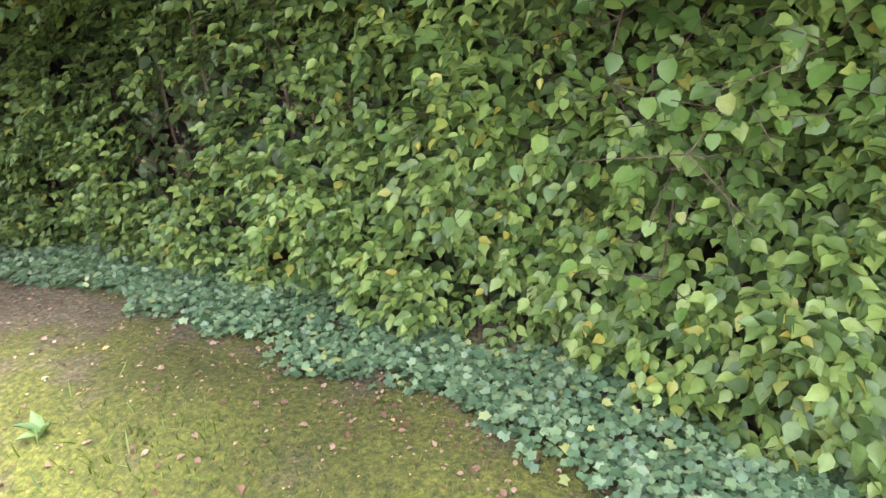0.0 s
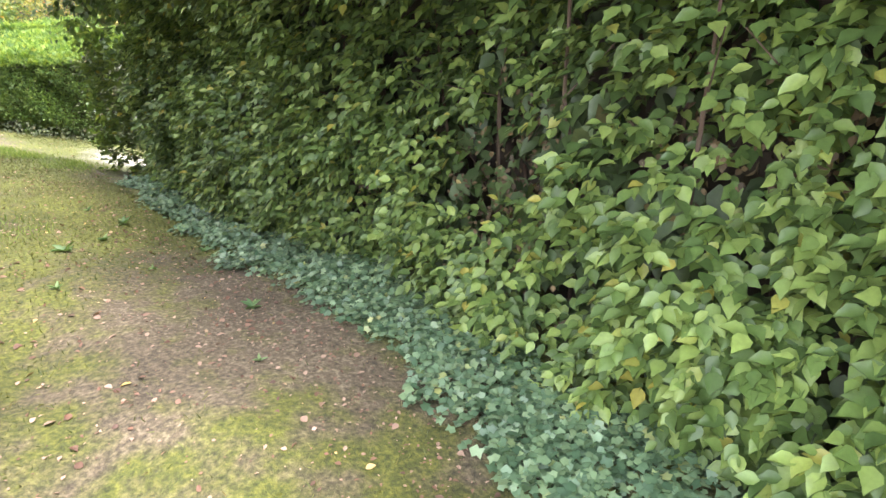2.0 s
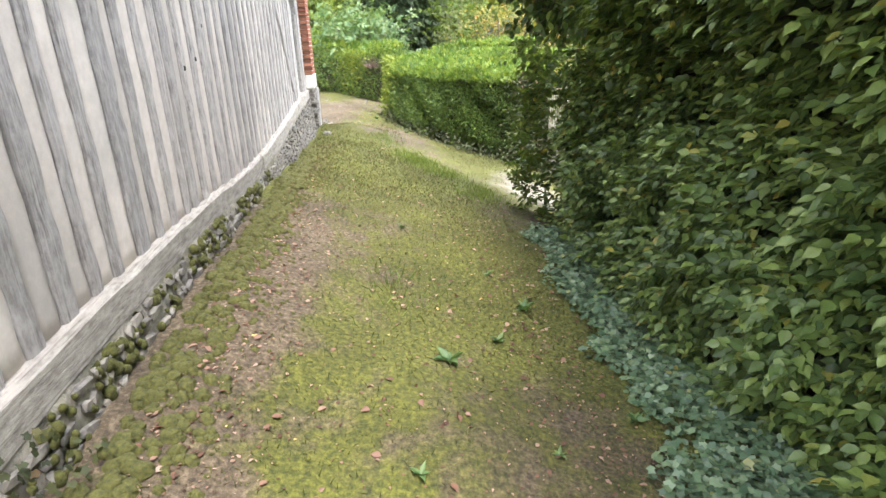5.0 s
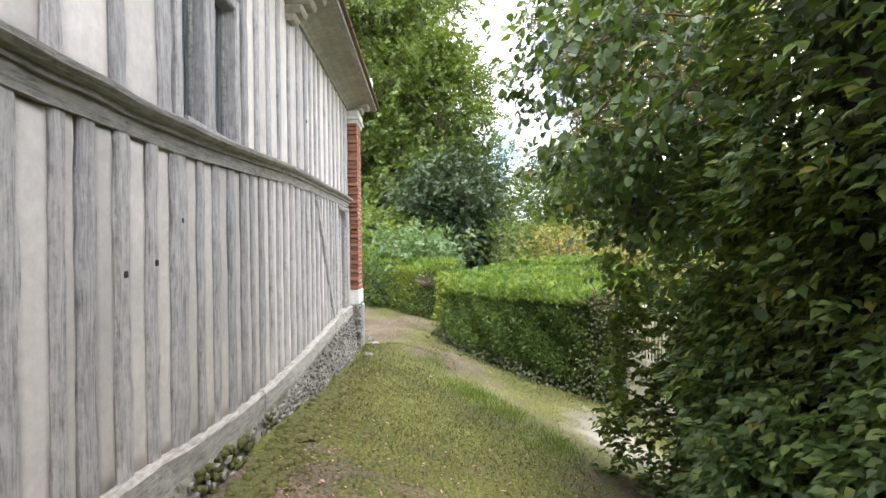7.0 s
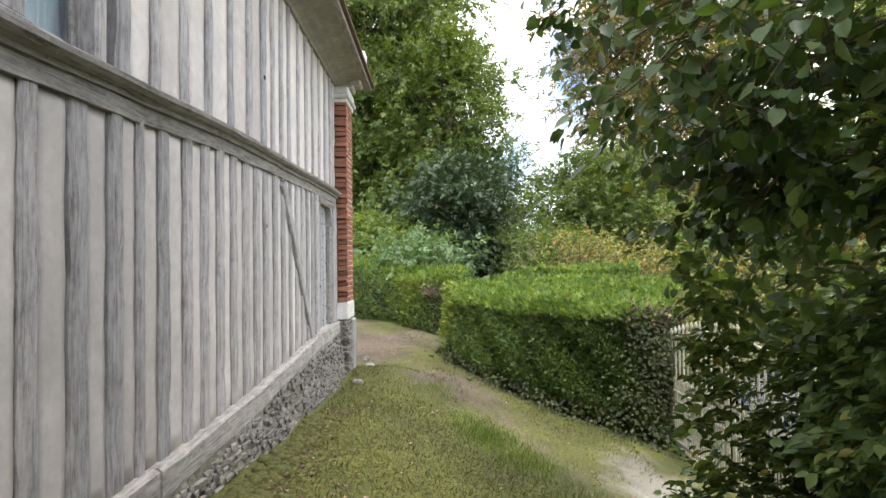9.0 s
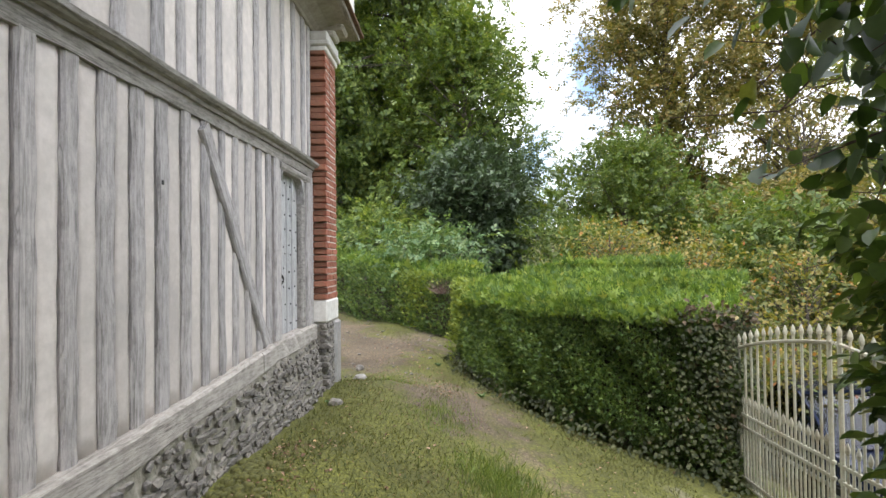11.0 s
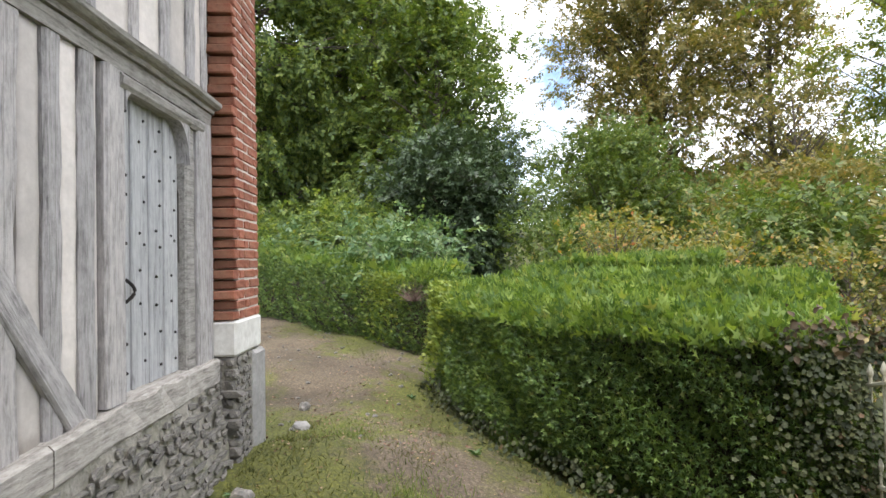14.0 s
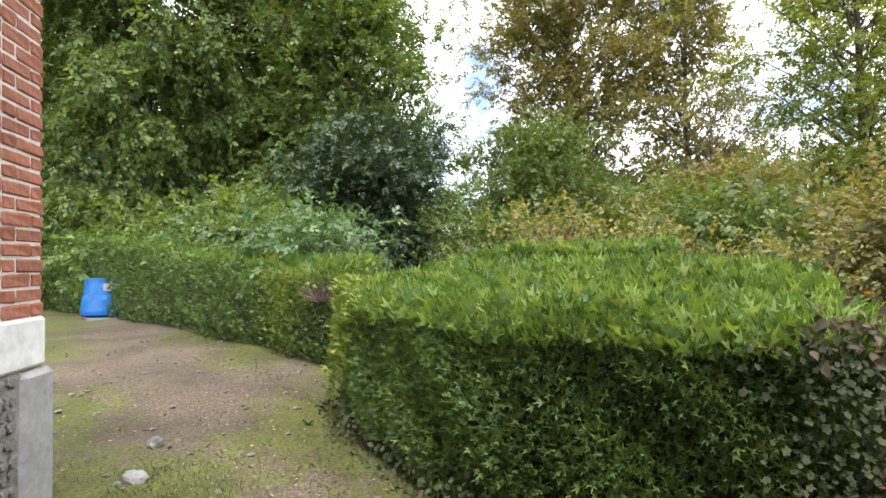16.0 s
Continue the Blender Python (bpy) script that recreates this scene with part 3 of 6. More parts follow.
# sill beam, rail with its moulding, diagonal brace
bm = bmesh.new()
x = WALL_START
while x > WALL_END:
    x2 = max(x - random.uniform(2.4, 3.6), WALL_END)
    old = len(bm.verts)
    add_box(bm, (x2 + 0.004, -0.1, SILL - 0.165 + random.uniform(-0.01, 0.01)), (x, 0.055 + random.uniform(-0.01, 0.012), SILL), 0.018, 0.006, 14)
    bm.verts.ensure_lookup_table()
    for vert in bm.verts[old:]:
        vert.co.z += sill_rise(vert.co.x)
    x = x2
part("sill_beam", bm, M_OAKX, wall, "weathered oak sill beam on the foundation")


def along_profile(bm, prof, x0, x1, n, wob=0.006, bend=rail_dip):
    rings = []
    for k in range(n + 1):
        xx = x0 + (x1 - x0) * k / n
        dy, dz = random.uniform(-wob, wob), random.uniform(-wob, wob) + bend(xx)
        rings.append([bm.verts.new((xx, y + dy, z + dz)) for y, z in prof])
    m = len(prof)
    for a, b in zip(rings, rings[1:]):
        for k in range(m):
            bm.faces.new((a[k], a[(k + 1) % m], b[(k + 1) % m], b[k]))
    bm.faces.new(rings[0])
    bm.faces.new(rings[-1])


bm = bmesh.new()
along_profile(bm, [(-0.08, RAIL - 0.045), (0.022, RAIL - 0.045), (0.026, RAIL + 0.0), (0.03, RAIL + 0.025), (-0.08, RAIL + 0.025)], WALL_START, WALL_END, 48, 0.004)
part("rail", bm, M_OAKX, wall, "weathered oak middle rail")
bm = bmesh.new()
along_profile(bm, [(-0.05, RAIL + 0.028), (0.045, RAIL + 0.028), (0.05, RAIL + 0.05), (0.075, RAIL + 0.056), (0.095, RAIL + 0.072), (0.10, RAIL + 0.092), (0.07, RAIL + 0.11), (0.02, RAIL + 0.125), (-0.05, RAIL + 0.125)], WALL_START, WALL_END, 48, 0.005)
part("moulding", bm, M_OAKX, wall, "projecting moulded drip rail")
bm = bmesh.new()
add_box(bm, (-0.06, -0.03, 0), (0.06, 0.032, 1.86), 0.012, 0.006, 8)
brace = part("brace", bm, M_OAK, wall, "slanting oak brace")
brace.matrix_local = Matrix.Translation((-11.40, 0, SILL + 0.01)) @ Matrix.Rotation(math.atan2(1.14, 1.48), 4, "Y")
# near-black raised blocks stand in for the shade inside the peg holes
for hx, hz in ((-6.80, 1.55), (-9.79, 1.59), (-9.77, 2.70), (-6.27, 1.31), (-6.53, 1.35)):
    bm = bmesh.new()
    add_box(bm, (hx - 0.014, 0.008, hz - 0.014), (hx + 0.014, 0.0215, hz + 0.014), 0.004)
    part("peg_hole", bm, M_HOLESHADE, wall, "near-black block standing in for the shade of a peg hole")

# ---- foundation ----
found = thing("foundation", "low flint and mortar footing under the timber wall", "foundation", kind="structure")
bm = bmesh.new()
rings = []
for k in range(420):
    xx = WALL_START - (WALL_START - WALL_END) * k / 419
    t0 = SILL - 0.14 + sill_rise(xx)
    prof = [(-0.22, t0), (0.05, t0)]
    for r in range(9):
        u = r / 8
        bump = 0.028 * noise.noise(Vector((xx * 9, u * 5, 0))) + 0.02 * noise.noise(Vector((xx * 23, u * 11, 4)))
        prof.append((0.056 + 0.11 * u + bump * 0.6, t0 - 0.03 - u * 0.75))
    prof.append((-0.22, t0 - 0.8))
    rings.append([bm.verts.new((xx, a, b)) for a, b in prof])
for a, b in zip(rings, rings[1:]):
    m = len(a)
    for k in range(m):
        bm.faces.new((a[k], a[(k + 1) % m], b[(k + 1) % m], b[k]))
bm.faces.new(rings[0])
bm.faces.new(rings[-1])
part("mortar", bm, M_FOUND, found)


def stone_mesh(seed, flat=0.6):
    r = random.Random(seed)
    b = bmesh.new()
    bmesh.ops.create_icosphere(b, subdivisions=1, radius=1.0)
    for v in b.verts:
        v.co *= r.uniform(0.85, 1.15)
        v.co = Vector((max(-0.85, min(0.85, v.co.x)), max(-0.6, min(0.42, v.co.y)) * flat, max(-0.66, min(0.66, v.co.z)))) + Vector((r.uniform(-1, 1), r.uniform(-0.6, 0.6), r.uniform(-1, 1))) * 0.07
    return mesh_bm("flint", b)


flints = [stone_mesh(k, 0.7) for k in range(10)]


def flint_place(xx, zz, w, h, top_z):
    u = (top_z - zz) / 0.75
    return Matrix.Translation((xx, 0.070 + 0.11 * u + random.uniform(-0.008, 0.012), zz)) @ Euler((random.uniform(-0.25, 0.25), random.uniform(-0.22, 0.22) + math.pi * random.randrange(2), random.uniform(-0.3, 0.3))).to_matrix().to_4x4() @ Matrix.Diagonal((w * 0.62, 0.036, h * 0.80, 1))


rest = bmesh.new()
count = 0
for row in range(13):
    xx = WALL_END + 0.04
    while xx < WALL_START - 0.1:
        w = random.choice((0.045, 0.06, 0.075, 0.09, 0.12)) * random.uniform(0.85, 1.15)
        xx += w / 2
        top_z = SILL - 0.19 + sill_rise(xx)
        zz = top_z - row * 0.052 + random.uniform(-0.014, 0.014) + 0.012 * math.sin(xx * 2.3 + row)
        if zz > float(ground_z(xx, 0.2)) - 0.03 and random.random() < 0.86:
            m = flint_place(xx, zz, w, random.uniform(0.028, 0.048), top_z)
            if xx < -9.6 and count < 300:
                part("flint", flints[random.randrange(10)], M_FLINT, found).matrix_local = m
                count += 1
            else:
                old = len(rest.verts)
                rest.from_mesh(flints[random.randrange(10)])
                rest.verts.ensure_lookup_table()
                for vert in rest.verts[old:]:
                    vert.co = m @ vert.co
        xx += w / 2 + random.uniform(0.004, 0.016)
tagged(part("flint_rest", rest, M_FLINT, found), kind="stuff")

# ---- eave: coved stone cornice, corbels, roof edge ----
eave = thing("roof", "coved eave and old tiled roof edge of the timber building", "roof", kind="structure")
bm = bmesh.new()
along_profile(bm, [(-0.2, EAVE), (0.03, EAVE), (0.045, EAVE + 0.02), (0.09, EAVE + 0.05), (0.18, EAVE + 0.09), (0.28, EAVE + 0.115), (0.36, EAVE + 0.125), (-0.2, EAVE + 0.125)], WALL_START, -13.3, 40, 0.003, lambda xx: 0.0)
part("cove", bm, M_EAVE, eave, "worn coved board under the eave")
bm = bmesh.new()
add_box(bm, (-13.45, -0.2, EAVE + 0.128), (WALL_START, 0.42, EAVE + 0.165), 0.01)
part("fascia", bm, M_OAKX, eave)
bm = bmesh.new()
add_box(bm, (-13.48, -0.2, EAVE + 0.169), (WALL_START, 0.46, EAVE + 0.195), 0.006)
add_box(bm, (-13.48, -4.9, EAVE + 0.169), (WALL_START, -0.2, EAVE + 0.195))
roof_slab = part("roof_deck", bm, M_ROOF, eave)
for cx in (-13.05, -9.1, -5.4):
    bm = bmesh.new()
    for k, (dz, out, hw) in enumerate(((-0.16, 0.09, 0.09), (-0.10, 0.16, 0.11), (-0.03, 0.24, 0.12), (0.035, 0.33, 0.13))):
        add_box(bm, (cx - hw, -0.05, EAVE + 0.02 + dz), (cx + hw, out, EAVE + 0.02 + dz + 0.075), 0.02)
    part("corbel", bm, M_EAVE, eave, "carved stone corbel")


# ---- corner pier: toothed brick, white block, flint base ----
PX0, PX1, PY = -12.80, -13.32, 0.16
pier = thing("corner_pier", "red brick corner pier with white stone block and flint base", "pier", kind="structure")
bm = bmesh.new()
add_box(bm, (PX1 + 0.012, -0.3, 0.80), (PX0 - 0.07, PY - 0.0065, EAVE + 0.02))
part("mortar", bm, M_MORTAR, pier)
bm = bmesh.new()
add_box(bm, (PX1 + 0.01, -5.0, -0.9), (PX1 + 0.25, -0.3, EAVE + 0.12))
part("gable_wall", bm, M_PLASTER, pier)


def brick_mesh(length, depth, height, seed):
    r = random.Random(seed)
    b = bmesh.new()
    vs = add_box(b, (0, -depth, 0), (length, 0, height), 0.006)
    for v in b.verts:
        v.co += Vector((r.uniform(-1, 1), r.uniform(-1, 1), r.uniform(-1, 1))) * 0.0035
    return mesh_bm("brick", b)


bricks = {}
COURSE, z, row = 0.066, 0.808, 0
while z + 0.056 < EAVE:
    xs = PX1
    lengths = [0.22, 0.105, 0.20] if row % 2 else [0.105, 0.22, 0.11, 0.10]
    for i, ln in enumerate(lengths):
        end = min(xs + ln, PX0 - 0.012 if row % 2 else PX0 + 0.028)
        if i == len(lengths) - 1:
            end = PX0 - 0.012 if row % 2 else PX0 + 0.028
        seed = random.randrange(5)
        key = (round((end - xs) * 1000), seed)
        if key not in bricks:
            bricks[key] = brick_mesh(end - xs - 0.010, 0.12 if i < len(lengths) - 1 else 0.17, 0.055, seed)
        ob = part("brick", bricks[key], M_BRICK, pier)
        ob.location = (xs, PY + random.uniform(-0.003, 0.003), z)
        xs = end
    z += COURSE
    row += 1
bm = bmesh.new()
add_box(bm, (PX1 - 0.012, -0.3, 0.575), (PX0 + 0.02, PY + 0.012, 0.802), 0.015, 0.004)
part("stone_block", bm, M_STONE, pier, "white painted stone block")
bm = bmesh.new()
add_box(bm, (PX1 - 0.03, -0.3, -0.9), (PX0 - 0.0, PY + 0.004, 0.57), 0.02, 0.008)
part("base_core", bm, M_FOUND, pier)
bm = bmesh.new()
add_box(bm, (PX1 - 0.05, -0.3, -0.9), (PX1 + 0.20, PY + 0.028, 0.568), 0.025, 0.008)
part("cement_patch", bm, M_RENDER, pier, "smooth grey cement on the pier base")
for row in range(12):
    zz = 0.535 - row * 0.062
    yy = -0.02
    while yy < PY - 0.01:
        w = random.uniform(0.05, 0.15)
        ob = part("flint", flints[random.randrange(10)], M_FLINT, pier)
        ob.matrix_local = Matrix.Translation((PX0 + random.uniform(-0.012, 0.022), min(yy + w / 2, PY - 0.02), zz + random.uniform(-0.01, 0.01))) @ Matrix.Rotation(math.pi / 2 + random.uniform(-0.2, 0.2), 4, "Z") @ Matrix.Diagonal((w * 0.62, 0.06, random.uniform(0.034, 0.046), 1))
        yy += w + 0.008
    xx = PX1 + 0.24
    while xx < PX0 - 0.02:
        w = random.uniform(0.035, 0.08)
        ob = part("flint", flints[random.randrange(10)], M_FLINT, pier)
        ob.matrix_local = Matrix.Translation((xx + w / 2, PY + random.uniform(0.0, 0.010), zz + random.uniform(-0.012, 0.012))) @ Matrix.Rotation(random.uniform(-0.4, 0.4), 4, "Y") @ Matrix.Diagonal((w * 0.6, 0.040, random.uniform(0.030, 0.042), 1))
        xx += w + 0.01
bm = bmesh.new()
for dz, out, h in ((0.0, 0.02, 0.06), (0.06, 0.05, 0.05), (0.11, 0.03, 0.10)):
    add_box(bm, (PX1 - out, -0.2, EAVE - 0.22 + dz), (PX0 + out, PY + out, EAVE - 0.22 + dz + h), 0.012)
part("capital", bm, M_STONE, pier, "pale stone capital under the eave")
# white end of a gable parapet above the eave
bm = bmesh.new()
add_box(bm, (-13.44, 0.02, EAVE + 0.2), (-13.24, 0.36, EAVE + 0.62), 0.02, 0.006)
part("parapet_end", bm, M_STONE, pier, "pale stone parapet end above the eave")

# ---- boarded loft door beside the pier ----
door = thing("door_1", "closed grey boarded door with rows of iron studs", "door", kind="structure")
bm = bmesh.new()
add_box(bm, (DOOR[0] - 0.02, -0.09, DOOR[2]), (DOOR[1] + 0.02, -0.065, DOOR[3] + 0.02))
part("backing", bm, M_OAKPALE, door)
bw = (DOOR[1] - DOOR[0]) / 4
for k in range(4):
    bm = bmesh.new()
    add_box(bm, (DOOR[0] + k * bw + 0.005, -0.062, DOOR[2] + 0.01), (DOOR[0] + (k + 1) * bw - 0.005, -0.038 - 0.004 * (k % 2), DOOR[3]), 0.006, 0.002, 3)
    add_box(bm, (DOOR[0] + (k + 1) * bw - 0.022, -0.062, DOOR[2] + 0.01), (DOOR[0] + (k + 1) * bw + (0.012 if k < 3 else -0.004), -0.026, DOOR[3]), 0.006)
    board = part("board", bm, M_OAKPALE, door)
    for zz in (0.66, 0.80, 0.95, 1.12, 1.28, 1.32, 1.48, 1.62, 1.76, 1.90):
        b = bmesh.new()
        bmesh.ops.create_icosphere(b, subdivisions=1, radius=0.009, matrix=Matrix.Translation((DOOR[0] + (k + 0.3 + 0.25 * ((zz * 10) % 2 > 1)) * bw, -0.037, zz + random.uniform(-0.03, 0.03))))
        part("nail", b, M_IRON, board)
bm = bmesh.new()
pts = [(-11.82 - 0.02 * math.sin(u * math.pi), -0.03 + 0.035 * math.sin(u * math.pi), 0.99 + 0.11 * u) for u in [k / 8 for k in range(9)]]
add_tube(bm, pts, 0.008, 6)
part("handle", bm, M_IRON, door, "curved iron pull handle")
bm = bmesh.new()
add_box(bm, (-12.765, -0.11, DOOR[2] - 0.0), (DOOR[0] - 0.12, 0.035, RAIL + 0.005), 0.012, 0.003, 4)
part("jamb", bm, M_OAK, door)
bm = bmesh.new()
add_box(bm, (DOOR[0] - 0.118, -0.11, DOOR[2]), (DOOR[0], 0.012, DOOR[3] + 0.0), 0.012, 0.003, 4)
part("jamb", bm, M_OAKX, door)
bm = bmesh.new()
add_box(bm, (DOOR[1], -0.11, DOOR[2]), (DOOR[1] + 0.16, 0.03, RAIL + 0.005), 0.012, 0.003, 4)
part("jamb", bm, M_OAK, door)
bm = bmesh.new()
# moulded lintel with a rounded shoulder bracket
along_profile(bm, [(-0.1, DOOR[3] - 0.02), (0.03, DOOR[3] - 0.02), (0.045, DOOR[3] + 0.0), (0.05, DOOR[3] + 0.03), (0.03, DOOR[3] + 0.05), (-0.1, DOOR[3] + 0.05)], DOOR[1] + 0.05, -12.62, 8, 0.001, lambda xx: 0.0)
part("lintel", bm, M_OAKX, door)
for side in (DOOR[0], DOOR[1]):
    bm = bmesh.new()
    sgn = 1 if side == DOOR[0] else -1
    r = 0.15 if sgn == 1 else 0.06
    arc = [(side + sgn * (r - r * math.sin(a)), DOOR[3] - 0.02 - r * 1.5 * (1 - math.cos(a))) for a in [k * math.pi / 2 / 7 for k in range(8)]]
    ring = [(side + sgn * r, DOOR[3] - 0.02)] + arc[1:] + [(side - sgn * 0.002, DOOR[3] - 0.02 - r * 1.5), (side - sgn * 0.002, DOOR[3] - 0.02)]
    fr = [bm.verts.new((px, 0.034, pz)) for px, pz in ring]
    bk = [bm.verts.new((px, -0.06, pz)) for px, pz in ring]
    bm.faces.new(fr)
    bm.faces.new(bk[::-1])
    for k in range(len(ring)):
        bm.faces.new((fr[k], fr[(k + 1) % len(ring)], bk[(k + 1) % len(ring)], bk[k]))
    part("bracket", bm, M_OAK, door, "rounded carved bracket at the lintel")

# ---- window in the upper storey ----
win = thing("window_1", "tall two-light window with grey oak frame and dusty glass", "window", kind="structure")
for name, lo, hi in (("frame", (WIN[0], -0.10, WIN[2]), (WIN[0] + 0.07, 0.03, WIN[3])), ("frame", (WIN[1] - 0.07, -0.10, WIN[2]), (WIN[1], 0.03, WIN[3])),
                     ("mullion", (-7.255, -0.10, WIN[2] + 0.06), (-7.115, 0.025, WIN[3] - 0.07)),
                     ("frame", (WIN[0] + 0.07, -0.10, WIN[3] - 0.07), (WIN[1] - 0.07, 0.028, WIN[3])), ("window_sill", (WIN[0] + 0.07, -0.10, WIN[2]), (WIN[1] - 0.07, 0.05, WIN[2] + 0.05))):
    bm = bmesh.new()
    add_box(bm, lo, hi, 0.01, 0.003, 3)
    part(name, bm, M_OAK, win)
mid = -7.185
for a, b in ((WIN[0] + 0.07, mid - 0.07), (mid + 0.07, WIN[1] - 0.07)):
    bm = bmesh.new()
    add_box(bm, (a, -0.062, WIN[2] + 0.05), (b, -0.058, WIN[3] - 0.07))
    pane = part("pane", bm, M_GLASS, win, "dusty window glass")
    pane.visible_shadow = False
    for lo, hi in (((a, -0.07, WIN[2] + 0.05), (a + 0.025, -0.045, WIN[3] - 0.07)), ((b - 0.025, -0.07, WIN[2] + 0.05), (b, -0.045, WIN[3] - 0.07))):
        bm = bmesh.new()
        add_box(bm, lo, hi, 0.004)
        part("sash", bm, M_OAKX, win)
# the cloth's bluish white also carries the sky's reflection in the glass
curtain = thing("curtain", "pale ribbed curtain hanging behind the window, whitened for reflected sky", "curtain")
xs = np.linspace(WIN[0] - 0.05, WIN[1] + 0.05, 90)
v = [(a, -0.115 + 0.008 * math.sin(a * 160), z) for a in xs for z in (WIN[2] - 0.02, WIN[3] + 0.02)]
part("cloth", mesh_np("cloth", v, np.array([(2 * k, 2 * k + 2, 2 * k + 3, 2 * k + 1) for k in range(89)])), M_CURTAIN, curtain)
# plain closing walls of the building
for lo, hi in (((-13.05, -5.0, -0.9), (WALL_START, -4.8, EAVE + 0.12)), ((WALL_START - 0.2, -4.8, -0.9), (WALL_START, -0.22, EAVE + 0.12))):
    bm = bmesh.new()
    add_box(bm, lo, hi)
    tagged(part("wall_north" if lo[1] == -5.0 and hi[1] == -4.8 else "wall_east", bm, M_PLASTER), "plain plastered wall of the timber building", "wall", kind="structure")

# ---- tall hornbeam hedge along the walk ----
HEDGE_END = -8.9


def hedge_face(x, z):
    """The y of the hedge's leafy face; its head, mostly out of view, is leaned out over the walk to shade the face."""
    y = 2.80 - 0.38 * smooth01(-3.2, -0.9, x) - 0.32 * smooth01(-0.9, 0.4, x) - 0.45 * smooth01(0.4, 1.5, x)
    y = y + 0.20 * np.clip(z - 0.2, 0, 1.5) - (0.55 + 0.40 * np.exp(-((x + 2.7) / 1.6) ** 2) + 0.4 * smooth01(0.2, 1.1, x)) * smooth01(1.5, 2.5, z) * (0.25 + 0.75 * smooth01(-7.6, -6.2, x))
    y = y + 0.12 * np.sin(x * 2.3 + 1.2 * z) * np.sin(z * 2.9 + 0.7 * x) + 0.09 * np.sin(x * 6.1 + z * 3) * np.sin(z * 5.7 - x) + 0.05 * np.sin(x * 13 + z * 9) * np.sin(z * 12 - x * 4)
    y = y + 0.2 * smooth01(-7.4, -8.4, x)
    return y + 0.9 * smooth01(HEDGE_END + 0.55, HEDGE_END, x) ** 2


def sprays(name, pos, out, mat, parent, size, per=6, reach=0.17, shape=None, label=""):
    """Flat layered twigs, each with leaves on either side of it, growing out and slightly down."""
    m = len(pos)
    d = unit(out + np.array([0, 0, -0.18]) + jitter(m, 0.42) * np.array([1.15, 0.6, 0.7]))
    up = unit(np.array([0, 0, 1.0]) + out * 0.55 + jitter(m, 0.28))
    side = np.cross(d, up)
    p, a, nn, sz = [], [], [], []
    for j in range(per):
        sgn = 1 if j % 2 else -1
        u = (j + 0.5) / per
        p.append(pos + d * (reach * u) + jitter(m, 0.008))
        a.append(d * (0.45 + 0.5 * u) + side * sgn * (0.9 - 0.55 * u) + np.array([0, 0, -0.22]) + jitter(m, 0.20))
        nn.append(up + jitter(m, 0.24))
        sz.append(rng.uniform(0.65, 1.2, m) * size)
    mesh = leaves(name, np.concatenate(p), np.concatenate(a), np.concatenate(nn), np.concatenate(sz), LEAF_V if shape is None else shape, LEAF_F)
    return tagged(part(name, mesh, mat, parent, label), kind="stuff")


def foliage(name, pos, out, mat, parent, size, droop=0.5, spread=0.45, shape=LEAF_V, faces=LEAF_F, label=""):
    n = len(pos)
    along = out * 0.45 + np.array([0, 0, -droop]) + jitter(n, spread)
    normal = out * 0.8 + np.array([0, 0, 0.7]) + jitter(n, spread * 0.8)
    sizes = rng.uniform(0.7, 1.25, n) * size
    ob = part(name, leaves(name, pos, along, normal, sizes, shape, faces), mat, parent, label)
    return tagged(ob, kind="stuff")


hedge = thing("hornbeam_hedge", "tall dense green hornbeam hedge beside the grass walk", "hedge", at=(0, 0, 0))
n = 13500
x = rng.uniform(HEDGE_END, 3.2, n)
z = np.where(rng.uniform(0, 1, n) < 0.78, rng.uniform(0, 2.3, n), rng.uniform(2.3, 4.0, n))
depth = rng.exponential(0.10, n) + 0.10
hollow = np.exp(-(((x + 2.35) / 0.35) ** 2 + ((z - 0.85) / 0.4) ** 2)) + np.exp(-(((x + 1.0) / 0.3) ** 2 + ((z - 1.15) / 0.16) ** 2)) + 0.9 * np.exp(-(((x + 3.6) / 0.25) ** 2 + ((z - 0.6) / 0.2) ** 2)) + 0.75 * np.exp(-(((x + 1.95) / 0.75) ** 2 + ((z - 1.1) / 0.6) ** 2))
gaps = np.clip(np.sin(x * 3.7 + 1.5 * np.sin(z * 2.6)) * np.sin(z * 4.3 + 1.2 * np.sin(x * 1.9)) - 0.25, 0, 1)
depth = depth + 0.45 * hollow * rng.uniform(0.3, 1, n) + 0.25 * gaps
keep = (rng.uniform(0, 1, n) > 0.80 * hollow + 0.55 * gaps) & (z < 1.75 + 2.3 * smooth01(-8.2, -6.9, x) + rng.exponential(0.15, n))
x, z, depth = x[keep], z[keep], depth[keep]
y = hedge_face(x, z) + depth
pos = np.stack([x, y, ground_z(x, y) + z - 0.02], axis=1)
out = np.tile([0.0, -1.0, 0.0], (len(x), 1))
out[:, 0] = np.where(x < HEDGE_END + 0.5, -0.9, 0.15 * np.sin(x * 5))
sprays("leaves", pos, out, M_BEECH, hedge, 0.074)
# the hedge's end, seen across the walk
n = 1100
y = rng.uniform(2.7, 4.4, n)
z = rng.uniform(0, 1.9, n)
x = HEDGE_END + 0.05 + 0.12 * np.sin(y * 4 + z * 3) + rng.exponential(0.12, n)
pos = np.stack([x, y, ground_z(x, y) + z], axis=1)
sprays("leaves", pos, np.tile([-1.0, 0.0, 0.0], (n, 1)), M_BEECH, hedge, 0.074)
